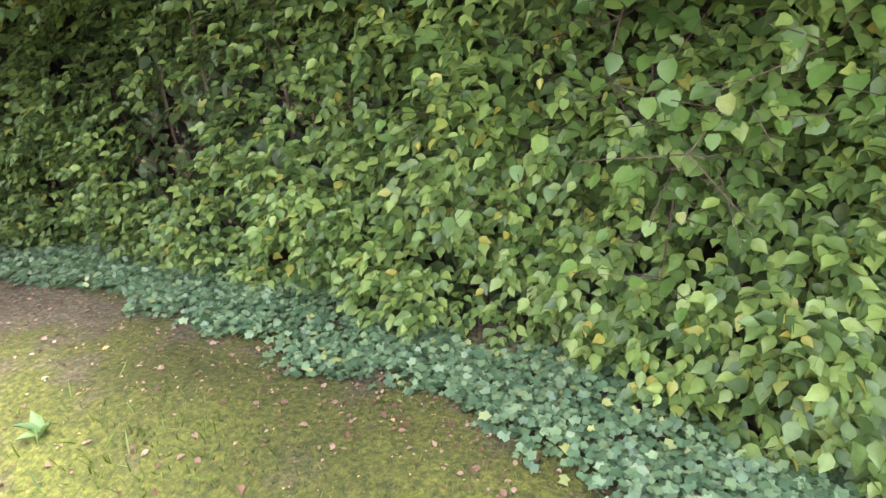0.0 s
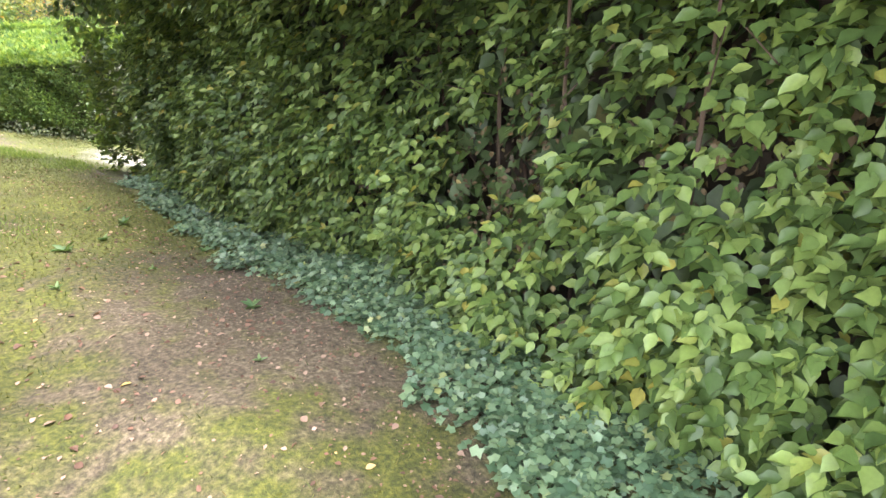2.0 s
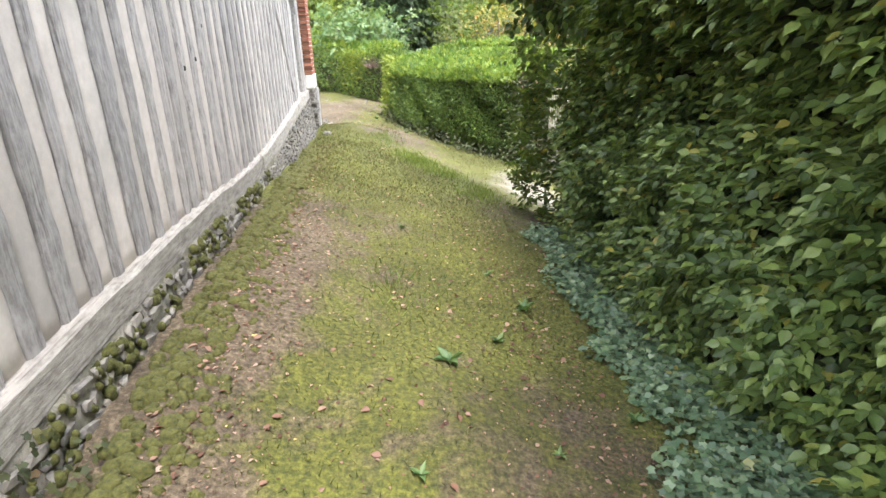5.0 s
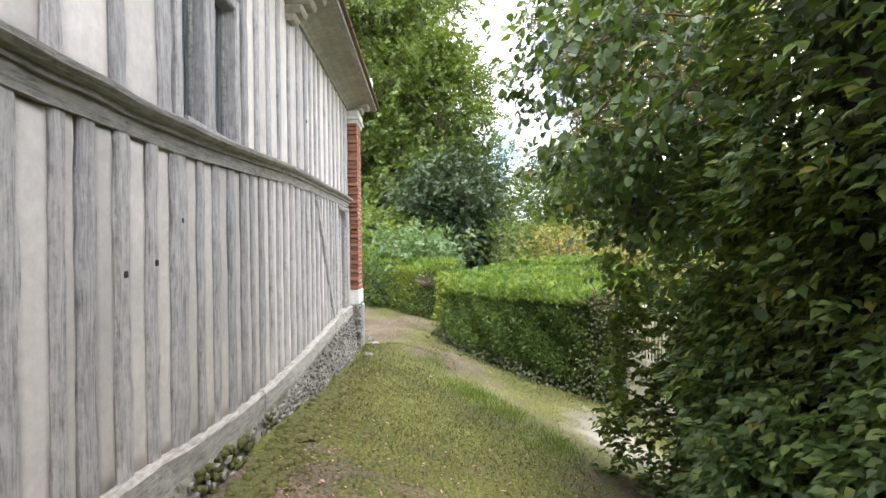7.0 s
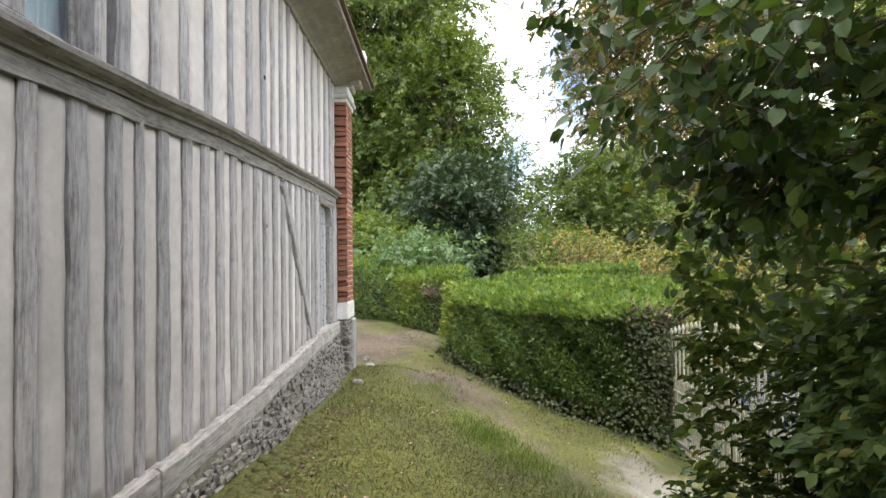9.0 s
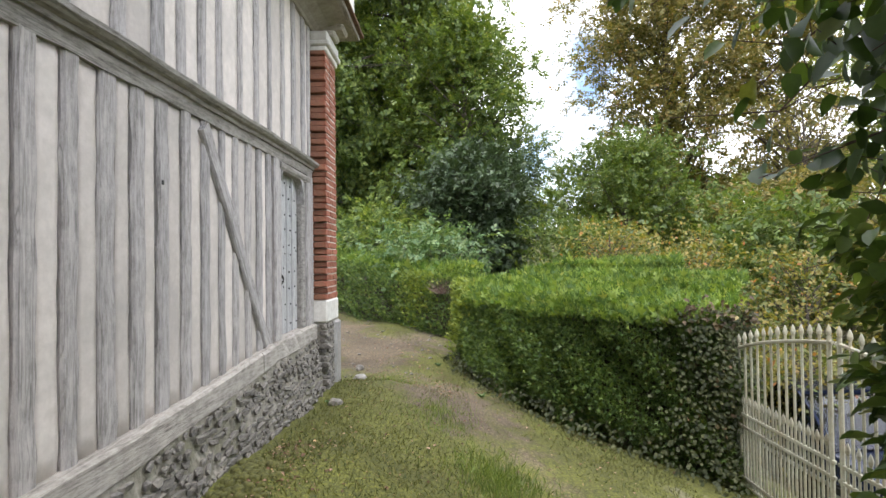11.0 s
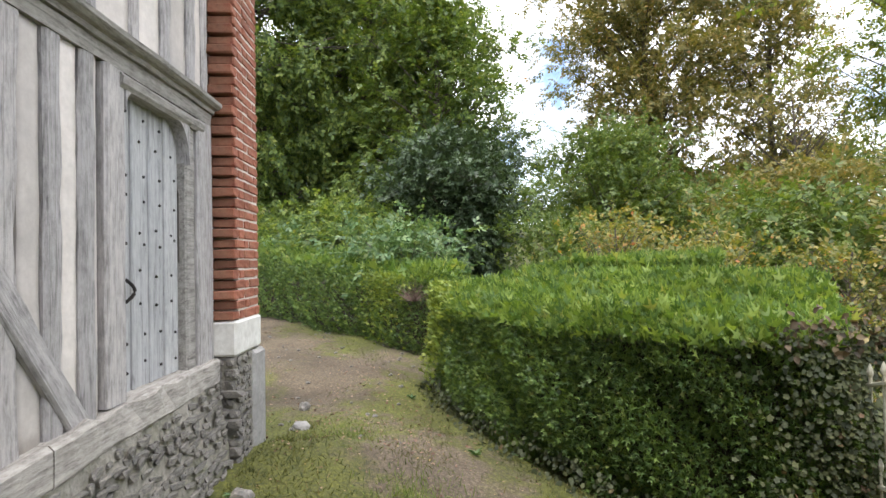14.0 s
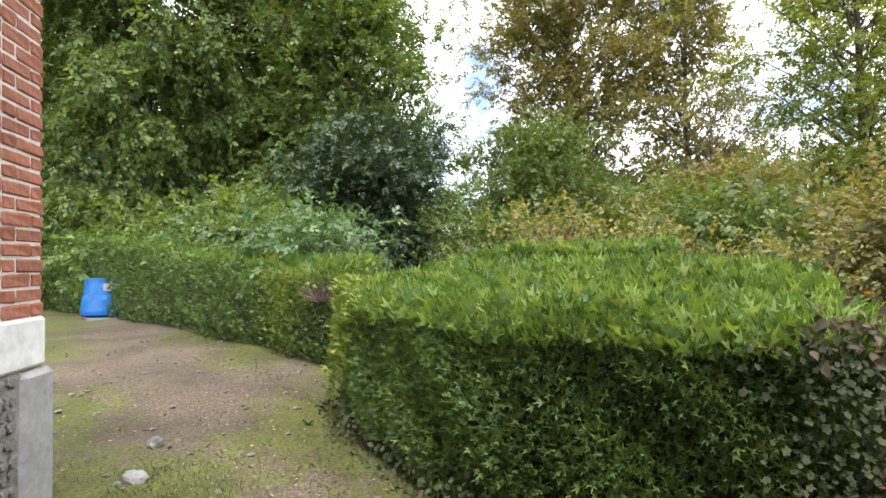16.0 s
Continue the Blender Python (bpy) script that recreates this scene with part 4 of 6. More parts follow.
# dense solid inside; its near-black brown holds the shade between the twigs
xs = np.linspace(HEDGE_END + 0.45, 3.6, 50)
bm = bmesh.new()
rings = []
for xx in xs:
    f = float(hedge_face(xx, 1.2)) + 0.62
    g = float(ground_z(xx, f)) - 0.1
    # overhang added above view, pushed out where the face below should be shaded
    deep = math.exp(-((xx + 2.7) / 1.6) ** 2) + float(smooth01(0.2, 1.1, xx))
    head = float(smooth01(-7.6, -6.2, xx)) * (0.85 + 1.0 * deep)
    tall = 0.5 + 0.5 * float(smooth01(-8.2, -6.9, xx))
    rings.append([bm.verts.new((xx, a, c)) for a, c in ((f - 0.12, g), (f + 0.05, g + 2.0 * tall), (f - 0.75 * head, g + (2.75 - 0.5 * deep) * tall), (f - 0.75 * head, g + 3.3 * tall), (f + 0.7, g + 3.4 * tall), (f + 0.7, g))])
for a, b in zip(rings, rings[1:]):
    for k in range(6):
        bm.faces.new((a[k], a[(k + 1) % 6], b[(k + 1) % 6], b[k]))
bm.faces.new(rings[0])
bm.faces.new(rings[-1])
part("core", bm, M_CORESHADE, hedge)
# leafy top and back
n = 3600
x = rng.uniform(HEDGE_END + 0.4, 3.6, n)
f = hedge_face(x, 0 * x + 1.2) + 0.62
tall = 0.5 + 0.5 * smooth01(-8.2, -6.9, x)
on_top = rng.uniform(0, 1, n) < 0.5
y = np.where(on_top, f + rng.uniform(-0.9, 0.7, n), f + 0.72)
z = ground_z(x, f) - 0.1 + np.where(on_top, 3.42 * tall, rng.uniform(0.1, 3.4, n) * tall)
out = np.where(on_top[:, None], np.array([0.0, 0.2, 1.0]), np.array([0.0, 1.0, 0.1]))
sprays("leaves", np.stack([x, y, z], axis=1), out, M_BEECH, hedge, 0.10, 5, 0.2)
# inner twigs, and leaves whose darker colour paints the shade inside the hedge
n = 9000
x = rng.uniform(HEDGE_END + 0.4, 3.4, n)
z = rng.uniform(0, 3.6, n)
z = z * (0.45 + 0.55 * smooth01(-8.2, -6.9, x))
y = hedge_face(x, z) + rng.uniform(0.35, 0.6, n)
foliage("inner_leaves", np.stack([x, y, ground_z(x, y) + z], axis=1), np.tile([0.0, -1.0, 0.0], (n, 1)), M_HEDGESHADE, hedge, 0.13)
bm = bmesh.new()
for k in range(70):
    xx = random.uniform(HEDGE_END + 0.4, 3.5)
    yy = float(hedge_face(xx, 1.0)) + random.uniform(0.45, 0.8)
    g = float(ground_z(xx, yy))
    pts = [(xx, yy, g - 0.05)]
    for j in range(1, 7):
        pts.append((pts[-1][0] + random.uniform(-0.09, 0.09), pts[-1][1] + random.uniform(-0.09, 0.07), g + j * 0.6 * (0.5 + 0.5 * float(smooth01(-8.2, -6.9, xx)))))
    add_tube(bm, pts, [0.013 * (1 - 0.12 * j) * random.uniform(0.7, 1.3) for j in range(7)], 5)
    for j in range(1, 6):
        a = pts[j]
        b = (a[0] + random.uniform(-0.4, 0.4), a[1] - random.uniform(0.0, 0.4), a[2] + random.uniform(-0.1, 0.4))
        add_tube(bm, [a, b], [0.005, 0.002], 4)
tagged(part("branch", bm, M_TWIG, hedge, "brown inner stems and twigs"), kind="stuff")
n = 1500
x = np.concatenate([rng.normal(-2.35, 0.3, n // 2), rng.normal(-0.95, 0.28, n // 4), rng.normal(-3.6, 0.25, n - n // 2 - n // 4)])
z = np.concatenate([rng.normal(0.6, 0.35, n // 2), rng.normal(1.15, 0.14, n // 4), rng.normal(0.45, 0.2, n - n // 2 - n // 4)]).clip(0.02, 2)
y = hedge_face(x, z) + rng.uniform(0.25, 0.55, n)
foliage("dead_leaves", np.stack([x, y, ground_z(x, y) + z], axis=1), np.tile([0.0, -1.0, 0.0], (n, 1)), M_DEAD, hedge, 0.034, 0.6, 0.8, label="withered brown leaves in the gaps")


# ---- hazel and lime boughs with broad leaves ----
def bough(name, label, starts, mat, size, count):
    """Arching boughs, each with twigs and broad round leaves."""
    t = thing(name, label, "branch")
    b = bmesh.new()
    pos, outs = [], []
    for (a, c) in starts:
        a, c = Vector(a), Vector(c)
        pts = []
        for k in range(7):
            u = k / 6
            pts.append(a.lerp(c, u) + Vector((random.uniform(-0.04, 0.04), random.uniform(-0.04, 0.04), 0.30 * math.sin(u * math.pi) - 0.10 * u)))
        add_tube(b, pts, [0.009 * (1 - 0.8 * k / 6) + 0.0015 for k in range(7)], 5)
        for k in range(1, 7):
            for j in range(3):
                d = Vector((random.uniform(-1, 1), random.uniform(-1, 0.6), random.uniform(-0.6, 0.5))).normalized() * random.uniform(0.15, 0.45)
                e = pts[k] + d
                add_tube(b, [pts[k], e], [0.0028, 0.0014], 4)
                m = max(2, int(count / (18 * len(starts))))
                for q in range(m):
                    u = random.uniform(0.15, 1.05)
                    pos.append(pts[k].lerp(e, u) + Vector((random.gauss(0, 0.05), random.gauss(0, 0.05), random.gauss(0, 0.05))))
                    outs.append(d.normalized())
    tagged(part("twig", b, M_TWIG, t), kind="stuff")
    pos, outs = np.array(pos), np.array(outs)
    clear = ((pos[:, 1] > 1.95) | (pos[:, 2] > 1.95)) & (pos[:, 0] > -8.95) & (pos[:, 1] > 1.5)
    pos, outs = pos[clear], outs[clear]
    n = len(pos)
    along = outs * 0.6 + np.array([0, 0, -0.55]) + jitter(n, 0.35)
    normal = np.array([0, -0.45, 0.75]) + jitter(n, 0.38)
    ob = part("leaves", leaves("leaves", pos, along, normal, rng.uniform(0.6, 1.2, n) * size, ROUND_V, LEAF_F), mat, t)
    tagged(ob, kind="stuff")
    return t


starts = []
for k in range(26):
    xx = random.uniform(-0.3, 1.9)
    zz = random.uniform(0.8, 2.2)
    starts.append(((xx, float(hedge_face(xx, zz)) + 0.55, zz), (xx + random.uniform(-0.5, 0.5), float(hedge_face(xx, zz)) + 0.14, zz + random.uniform(-0.3, 0.25))))
bough("hazel_bough", "hazel boughs with broad light green leaves in the hedge", starts, M_HAZEL, 0.072, 2300)
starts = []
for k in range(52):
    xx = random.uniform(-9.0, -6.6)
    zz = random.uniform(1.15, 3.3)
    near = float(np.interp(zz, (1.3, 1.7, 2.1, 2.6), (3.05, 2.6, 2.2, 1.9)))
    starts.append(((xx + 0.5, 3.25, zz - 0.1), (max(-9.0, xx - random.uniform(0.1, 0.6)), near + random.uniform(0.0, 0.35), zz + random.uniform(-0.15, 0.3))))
# more boughs overhead, mostly out of view, added to shade the upper hedge
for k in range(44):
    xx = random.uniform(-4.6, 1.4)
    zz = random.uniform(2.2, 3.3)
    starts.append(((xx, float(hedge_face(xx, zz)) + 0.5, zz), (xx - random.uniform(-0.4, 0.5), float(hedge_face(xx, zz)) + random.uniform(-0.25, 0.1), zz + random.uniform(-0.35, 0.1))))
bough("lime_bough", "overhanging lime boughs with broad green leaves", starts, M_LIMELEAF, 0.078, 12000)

# ---- ivy carpet at the hedge foot ----
n = 30000
x = rng.uniform(-8.0, 2.4, n)
edge = 2.12 + 0.12 * smooth01(-1.6, -3.2, x) - 0.30 * smooth01(-3.2, -0.4, x) - 0.70 * smooth01(-0.4, 1.1, x) + 0.06 * np.sin(x * 2.1) + 0.07 * np.sin(x * 5.3 + 1) + 0.04 * np.sin(x * 11) + 0.3 * smooth01(-4.6, -7.5, x)
y = edge + rng.uniform(0, 1, n) ** 0.8 * (hedge_face(x, 0 * x) + 0.1 - edge)
keep = rng.uniform(0, 1, n) < (0.25 + 0.75 * smooth01(0, 0.2, y - edge + 0.1 * np.sin(x * 9))) * (0.55 + 0.45 * smooth01(-0.5, 0.3, np.sin(x * 4.3 + 2 * y) * np.sin(y * 7 - x * 2)))
x, y = x[keep], y[keep]
pos = np.stack([x, y, ground_z(x, y) + rng.uniform(0.01, 0.075, len(x))], axis=1)
ivy = thing("ivy_carpet", "blue-green ivy carpet at the foot of the hedge", "ivy")
along = jitter(len(x), 1.0) * np.array([1, 1, 0.25])
ob = part("leaves", leaves("leaves", pos, along, np.array([0, -0.15, 1.0]) + jitter(len(x), 0.28), rng.uniform(0.6, 1.25, len(x)) * 0.041, IVY_V, LEAF_F), M_IVY, ivy)
tagged(ob, kind="stuff")


# ---- clipped conifer hedges ----
def curve_points(ctrl, n):
    """Points at even steps of a smooth line, with outward normals to its right."""
    c = np.array(ctrl, dtype=float)
    t = np.linspace(0, len(c) - 1, 400)
    i = np.clip(t.astype(int), 0, len(c) - 2)
    f = (t - i)[:, None]
    p0, p1, p2, p3 = c[np.clip(i - 1, 0, len(c) - 1)], c[i], c[i + 1], c[np.clip(i + 2, 0, len(c) - 1)]
    p = 0.5 * (2 * p1 + (p2 - p0) * f + (2 * p0 - 5 * p1 + 4 * p2 - p3) * f ** 2 + (3 * p1 - p0 - 3 * p2 + p3) * f ** 3)
    s = np.concatenate([[0], np.cumsum(np.linalg.norm(np.diff(p, axis=0), axis=1))])
    u = rng.uniform(0, s[-1], n)
    q = np.stack([np.interp(u, s, p[:, 0]), np.interp(u, s, p[:, 1])], axis=1)
    d = np.stack([np.interp(u, s, np.gradient(p[:, 0], s)), np.interp(u, s, np.gradient(p[:, 1], s))], axis=1)
    d = unit(d)
    return q, np.stack([d[:, 1], -d[:, 0]], axis=1), u


def clipped_hedge(t, ctrl, back, top_front, top_back, n_face, n_top, size, core=True, lean=0.1, rise=0.0):
    length = curve_points(ctrl, 9000)[2].max()
    q, nrm, u = curve_points(ctrl, n_face)
    h = rng.uniform(0, 1, n_face)
    g = ground_z(q[:, 0], q[:, 1])
    top = top_front + 0.05 * np.sin(u * 2.2) + 0.03 * np.sin(u * 7) + rise * np.clip(length - u - 2, 0, 30)
    zz = g + (top - g) * h
    bulge = 0.07 * np.sin(u * 2.6 + zz * 3) * np.sin(zz * 4 + u) + 0.04 * np.sin(u * 8 + zz * 7) - lean * h - 0.18 * smooth01(0.85, 1.0, h) - 0.10 * smooth01(0.25, 0.0, h)
    inward = rng.exponential(0.05, n_face)
    xy = q + nrm * (bulge - inward)[:, None]
    pos = np.stack([xy[:, 0], xy[:, 1], zz], axis=1)
    o3 = np.concatenate([nrm, np.full((n_face, 1), 0.35)], axis=1)
    along = o3 + np.array([0, 0, 0.15]) + jitter(n_face, 0.5)
    ob = part("face_foliage", leaves("face_foliage", pos, along, o3 + jitter(n_face, 0.7), rng.uniform(0.6, 1.3, n_face) * size, SPRAY_V, SPRAY_F), M_YEW, t)
    tagged(ob, kind="stuff")
    q, nrm, u = curve_points(ctrl, n_top)
    d = rng.uniform(0, 1, n_top)
    xy = q - nrm * (0.06 + lean + d * back)[:, None]
    zz = top_front + rise * np.clip(length - u - 2, 0, 30) + 0.05 * np.sin(u * 2.2) + (top_back - top_front) * d + 0.06 * np.sin(xy[:, 0] * 3.1) * np.sin(xy[:, 1] * 2.7) - rng.exponential(0.04, n_top) - 0.08 * smooth01(0.08, 0.0, d)
    pos = np.stack([xy[:, 0], xy[:, 1], zz], axis=1)
    along = np.array([0, 0, 0.9]) + np.concatenate([nrm * 0.5, np.zeros((n_top, 1))], axis=1) + jitter(n_top, 0.45)
    ob = part("top_foliage", leaves("top_foliage", pos, along, jitter(n_top, 1.0) + np.array([0, 0, 0.5]), (0.6 + rng.exponential(0.55, n_top)).clip(0, 3.2) * size, SPRAY_V, SPRAY_F), M_YEWTOP, t, "bright feathery new growth on top")
    tagged(ob, kind="stuff")


near_hedge = thing("conifer_hedge", "clipped green conifer hedge with bright feathery top", "hedge")
NEAR = [(-17.2, 2.7), (-16.8, 1.72), (-15.9, 1.47), (-14.5, 1.95), (-13.6, 2.55), (-13.05, 3.3), (-12.75, 4.0), (-12.8, 4.5)]
clipped_hedge(near_hedge, NEAR, 2.4, 0.62, 0.96, 44000, 40, 0.082, lean=0.2, rise=0.042)
# its broad top, rising to the back
line, _, along_u = curve_points(NEAR, 900)
m = 110000
px, py = rng.uniform(-17.4, -12.2, m), rng.uniform(1.3, 6.4, m)
dist = np.sqrt((px[:, None] - line[None, :, 0]) ** 2 + (py[:, None] - line[None, :, 1]) ** 2)
near_i = dist.argmin(axis=1)
dist = dist.min(axis=1)
front_y = np.interp(px, [p[0] for p in NEAR[:7]], [p[1] for p in NEAR[:7]])
sel = (py > front_y + 0.05) & (dist > 0.10) & (dist < 2.6) & (px > -17.1) & (px < -12.75 - 1.75 * np.clip(py - 4.2, 0, 9)) & (px < np.interp(py, [1.95, 2.55, 3.3, 4.0], [-14.5, -13.6, -13.1, -12.85]))
px, py, dist, along_u = px[sel], py[sel], dist[sel], along_u[near_i][sel]
m = len(px)
pz = 0.62 + 0.042 * np.clip(along_u.max() - along_u - 2, 0, 30) + 0.30 * smooth01(0, 2.0, dist) + 0.05 * np.sin(px * 3.1) * np.sin(py * 2.7) - 0.10 * smooth01(0.35, 0.08, dist) - rng.exponential(0.03, m)
along = np.array([0.15, -0.35, 0.9]) + jitter(m, 0.45)
tagged(part("crown_foliage", leaves("crown_foliage", np.stack([px, py, pz], axis=1), along, jitter(m, 1.0) + np.array([0, 0, 0.5]), (0.6 + rng.exponential(0.5, m)).clip(0, 2.6) * 0.075, SPRAY_V, SPRAY_F), M_YEWTOP, near_hedge, "bright feathery new growth on top"), kind="stuff")
far_hedge = thing("conifer_hedge", "long clipped conifer hedge along the far path", "hedge")
FAR = [(-33.0, -10.5), (-28.2, -6.4), (-23.9, -2.85), (-19.9, -0.1), (-18.3, 0.95), (-18.1, 1.5), (-18.8, 2.2)]
clipped_hedge(far_hedge, FAR, 1.3, 0.92, 1.08, 32000, 16000, 0.10, rise=0.085)
# golden growth on the two hedge ends
for ctrl, owner, u0, u1, top_z, nn in ((FAR, far_hedge, -3.2, -1.2, 0.98, 5200), (NEAR, near_hedge, 0.6, 2.6, 0.88, 6000)):
    q, nrm, u = curve_points(ctrl, 30000)
    if u0 < 0:
        u = u - u.max()
    sel = np.flatnonzero((u > u0) & (u < u1))[:nn]
    q, nrm, u = q[sel], nrm[sel], u[sel]
    m = len(sel)
    h = rng.uniform(0, 1, m) ** 0.6
    g = ground_z(q[:, 0], q[:, 1])
    keep = rng.uniform(0, 1, m) < np.exp(-((u - (u0 + u1) / 2) / (0.3 * (u1 - u0))) ** 2) * (0.25 + 0.75 * h)
    q, nrm, h, g, m = q[keep], nrm[keep], h[keep], g[keep], int(keep.sum())
    xy = q + nrm * (0.06 - 0.16 * h + rng.normal(0, 0.05, m))[:, None]
    pos = np.stack([xy[:, 0], xy[:, 1], g + (top_z - g) * h], axis=1)
    o3 = np.concatenate([nrm, np.full((m, 1), 0.7)], axis=1)
    ob = part("golden_foliage", leaves("golden_foliage", pos, o3 + jitter(m, 0.5), jitter(m), rng.uniform(0.6, 1.3, m) * 0.09, SPRAY_V, SPRAY_F), M_GOLD, owner, "golden conifer growth at the hedge end")
    tagged(ob, kind="stuff")
bm = bmesh.new()
for k in range(60):
    a = Vector((-18.05, 1.2, 0.55))
    d = Vector((random.gauss(0, 0.5), random.gauss(-0.2, 0.5), random.uniform(0.1, 1))).normalized() * random.uniform(0.15, 0.42)
    add_tube(bm, [a, a + d], [0.006, 0.002], 3)
tagged(part("bare_twigs", bm, M_TWIG, far_hedge, "dry bare brown twigs"), kind="stuff")


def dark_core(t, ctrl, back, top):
    """Dense inside of a hedge, its shade put into a near-black colour, so that no light comes through."""
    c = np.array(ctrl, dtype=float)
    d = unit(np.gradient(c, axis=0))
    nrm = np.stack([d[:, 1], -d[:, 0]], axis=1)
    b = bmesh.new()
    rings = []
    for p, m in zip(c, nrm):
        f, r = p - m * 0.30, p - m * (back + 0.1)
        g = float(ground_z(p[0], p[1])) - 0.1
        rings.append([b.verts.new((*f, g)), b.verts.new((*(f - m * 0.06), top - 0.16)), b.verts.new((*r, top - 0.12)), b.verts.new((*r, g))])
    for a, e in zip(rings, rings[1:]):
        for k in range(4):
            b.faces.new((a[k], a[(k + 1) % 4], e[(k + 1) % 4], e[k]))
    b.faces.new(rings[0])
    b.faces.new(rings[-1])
    part("core", b, M_CORESHADE, t)


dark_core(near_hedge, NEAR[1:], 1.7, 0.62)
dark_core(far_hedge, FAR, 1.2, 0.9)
# dark ivy and dry leaves over the gate end of the hedge, and along its foot
q, nrm, u = curve_points(NEAR, 22000)
w = smooth01(5.6, 6.9, u)
zt = rng.uniform(0, 1, len(u))
keep = rng.uniform(0, 1, len(u)) < np.maximum(w * 0.9, 0.55 * smooth01(0.25, 0.0, zt))
q, nrm, zt, u = q[keep], nrm[keep], zt[keep], u[keep]
g = ground_z(q[:, 0], q[:, 1])
zz = g + zt * (0.68 - g)
xy = q + nrm * (0.03 + 0.05 * np.sin(u * 6 + zz * 5) - 0.12 * zt + 0.25 * smooth01(0.12, 0.0, zt))[:, None]
climber = thing("ivy_climber", "dark ivy covering the gate end of the clipped hedge", "ivy")
foliage("leaves", np.stack([xy[:, 0], xy[:, 1], zz], axis=1), np.concatenate([nrm, np.zeros((len(u), 1))], axis=1), M_IVYDARK, climber, 0.042, 0.6, 0.55, IVY_V)
m = 900
q, nrm, u = curve_points(NEAR, m)
sel = u > 6.0
xy = q - nrm * (0.15 * rng.uniform(0, 1, m) - 0.02)[:, None]
pos = np.stack([xy[:, 0], xy[:, 1], rng.normal(0.62, 0.08, m)], axis=1)[sel]
foliage("dry_leaves", pos, np.concatenate([nrm, np.zeros((m, 1))], axis=1)[sel], M_DEAD, climber, 0.055, 0.3, 0.6, label="dry curled brown leaves")


# ---- trees and shrubs ----
def tree(name, label, at, height, radius, trunk_r, mat, leaf, count, first=0.22, limbs=46, squash=1.0, category="tree", clump=0.16, shape=SPRIG_V, faces=SPRIG_F, droop=0.3, ascend=0.3, fan=0.6, hang=0.0):
    """A tapered trunk with limbs, and a crown of leafy sprays round the limb ends; hang lets the sprays trail down."""
    r = random.Random(int(abs(at[0] * 31 + at[1] * 17)))
    x0, y0 = at
    z0 = float(ground_z(x0, y0)) - 0.1
    t = thing(name, label, category, at=(x0, y0, z0))
    b = bmesh.new()
    pts, rad = [], []
    for k in range(9):
        u = k / 8
        pts.append(Vector((radius * 0.06 * math.sin(u * 5 + x0), radius * 0.06 * math.sin(u * 4 + y0), u * height * 0.96)))
        rad.append(trunk_r * (1 - 0.93 * u) + 0.012)
    add_tube(b, pts, rad, 8)
    ends = []
    for k in range(limbs):
        u = first + (0.98 - first) * (k + r.random()) / limbs
        v = (u - first) / (1 - first)
        reach = radius * squash * (math.sin(math.pi * min(0.98, 0.16 + 0.80 * v)) ** 0.75) * r.uniform(0.45, 1.15)
        az = k * 2.4 + r.uniform(-0.5, 0.5)
        low = max(0.05, u - 0.10 * ascend)
        i = low * 8 / 0.96
        base = pts[min(7, int(i))].lerp(pts[min(8, int(i) + 1)], i - int(i)) if i < 8 else pts[8]
        rise = reach * (ascend + r.uniform(-0.25, 0.25))
        tip = base + Vector((math.cos(az) * reach, math.sin(az) * reach, rise))
        mid = base.lerp(tip, 0.55) + Vector((0, 0, reach * (0.12 - 0.12 * ascend)))
        rr = trunk_r * (1 - 0.9 * u) * 0.45 + 0.008
        add_tube(b, [base, mid, tip], [rr, rr * 0.55, rr * 0.15], 5, False)
        ends.append((tip, 1.0))
        ends.append((mid, 0.8))
        for j in range(4):
            s = base.lerp(tip, r.uniform(0.35, 0.98))
            e = s + Vector((r.uniform(-1, 1), r.uniform(-1, 1), r.uniform(-0.45, 0.5) + 0.3 * ascend)) * reach * 0.38
            add_tube(b, [s, e], [rr * 0.3, rr * 0.08], 4, False)
            ends.append((e, 0.8))
    part("trunk", b, M_BARK, t)
    # every end carries a few sprays; the leaves of one spray lie along one twig
    per = 5
    twigs = max(1, count // (len(ends) * per))
    c = np.repeat(np.array([tuple(e[0]) for e in ends]), twigs, axis=0)
    k = np.repeat(np.array([e[1] for e in ends]), twigs)
    c = c + jitter(len(c)) * np.array([1, 1, 0.6]) * (radius * clump * k)[:, None]
    axis = unit(c - np.array([0, 0, height * 0.5]) * np.array([0, 0, 1]))
    way = unit(axis * np.array([1, 1, 0.25]) + jitter(len(c), fan) + np.array([0, 0, 0.25 * ascend - hang]))
    pos, along = [], []
    for j in range(per):
        pos.append(c + way * (leaf * 0.75 * j) - np.array([0, 0, 1.0]) * (hang * 0.10 * leaf * j * j))
        along.append(way + jitter(len(c), 0.45) + np.array([0, 0, -droop]))
    pos, along = np.concatenate(pos), np.concatenate(along)
    ok = pos[:, 2] > 0.05
    pos, along = pos[ok], along[ok]
    n = len(pos)
    ob = part("crown", leaves("crown", pos, along, jitter(n, 0.5) + np.array([0, 0, 0.8]), rng.uniform(0.65, 1.3, n) * leaf, shape, faces), mat, t)
    tagged(ob, kind="stuff")
    return t


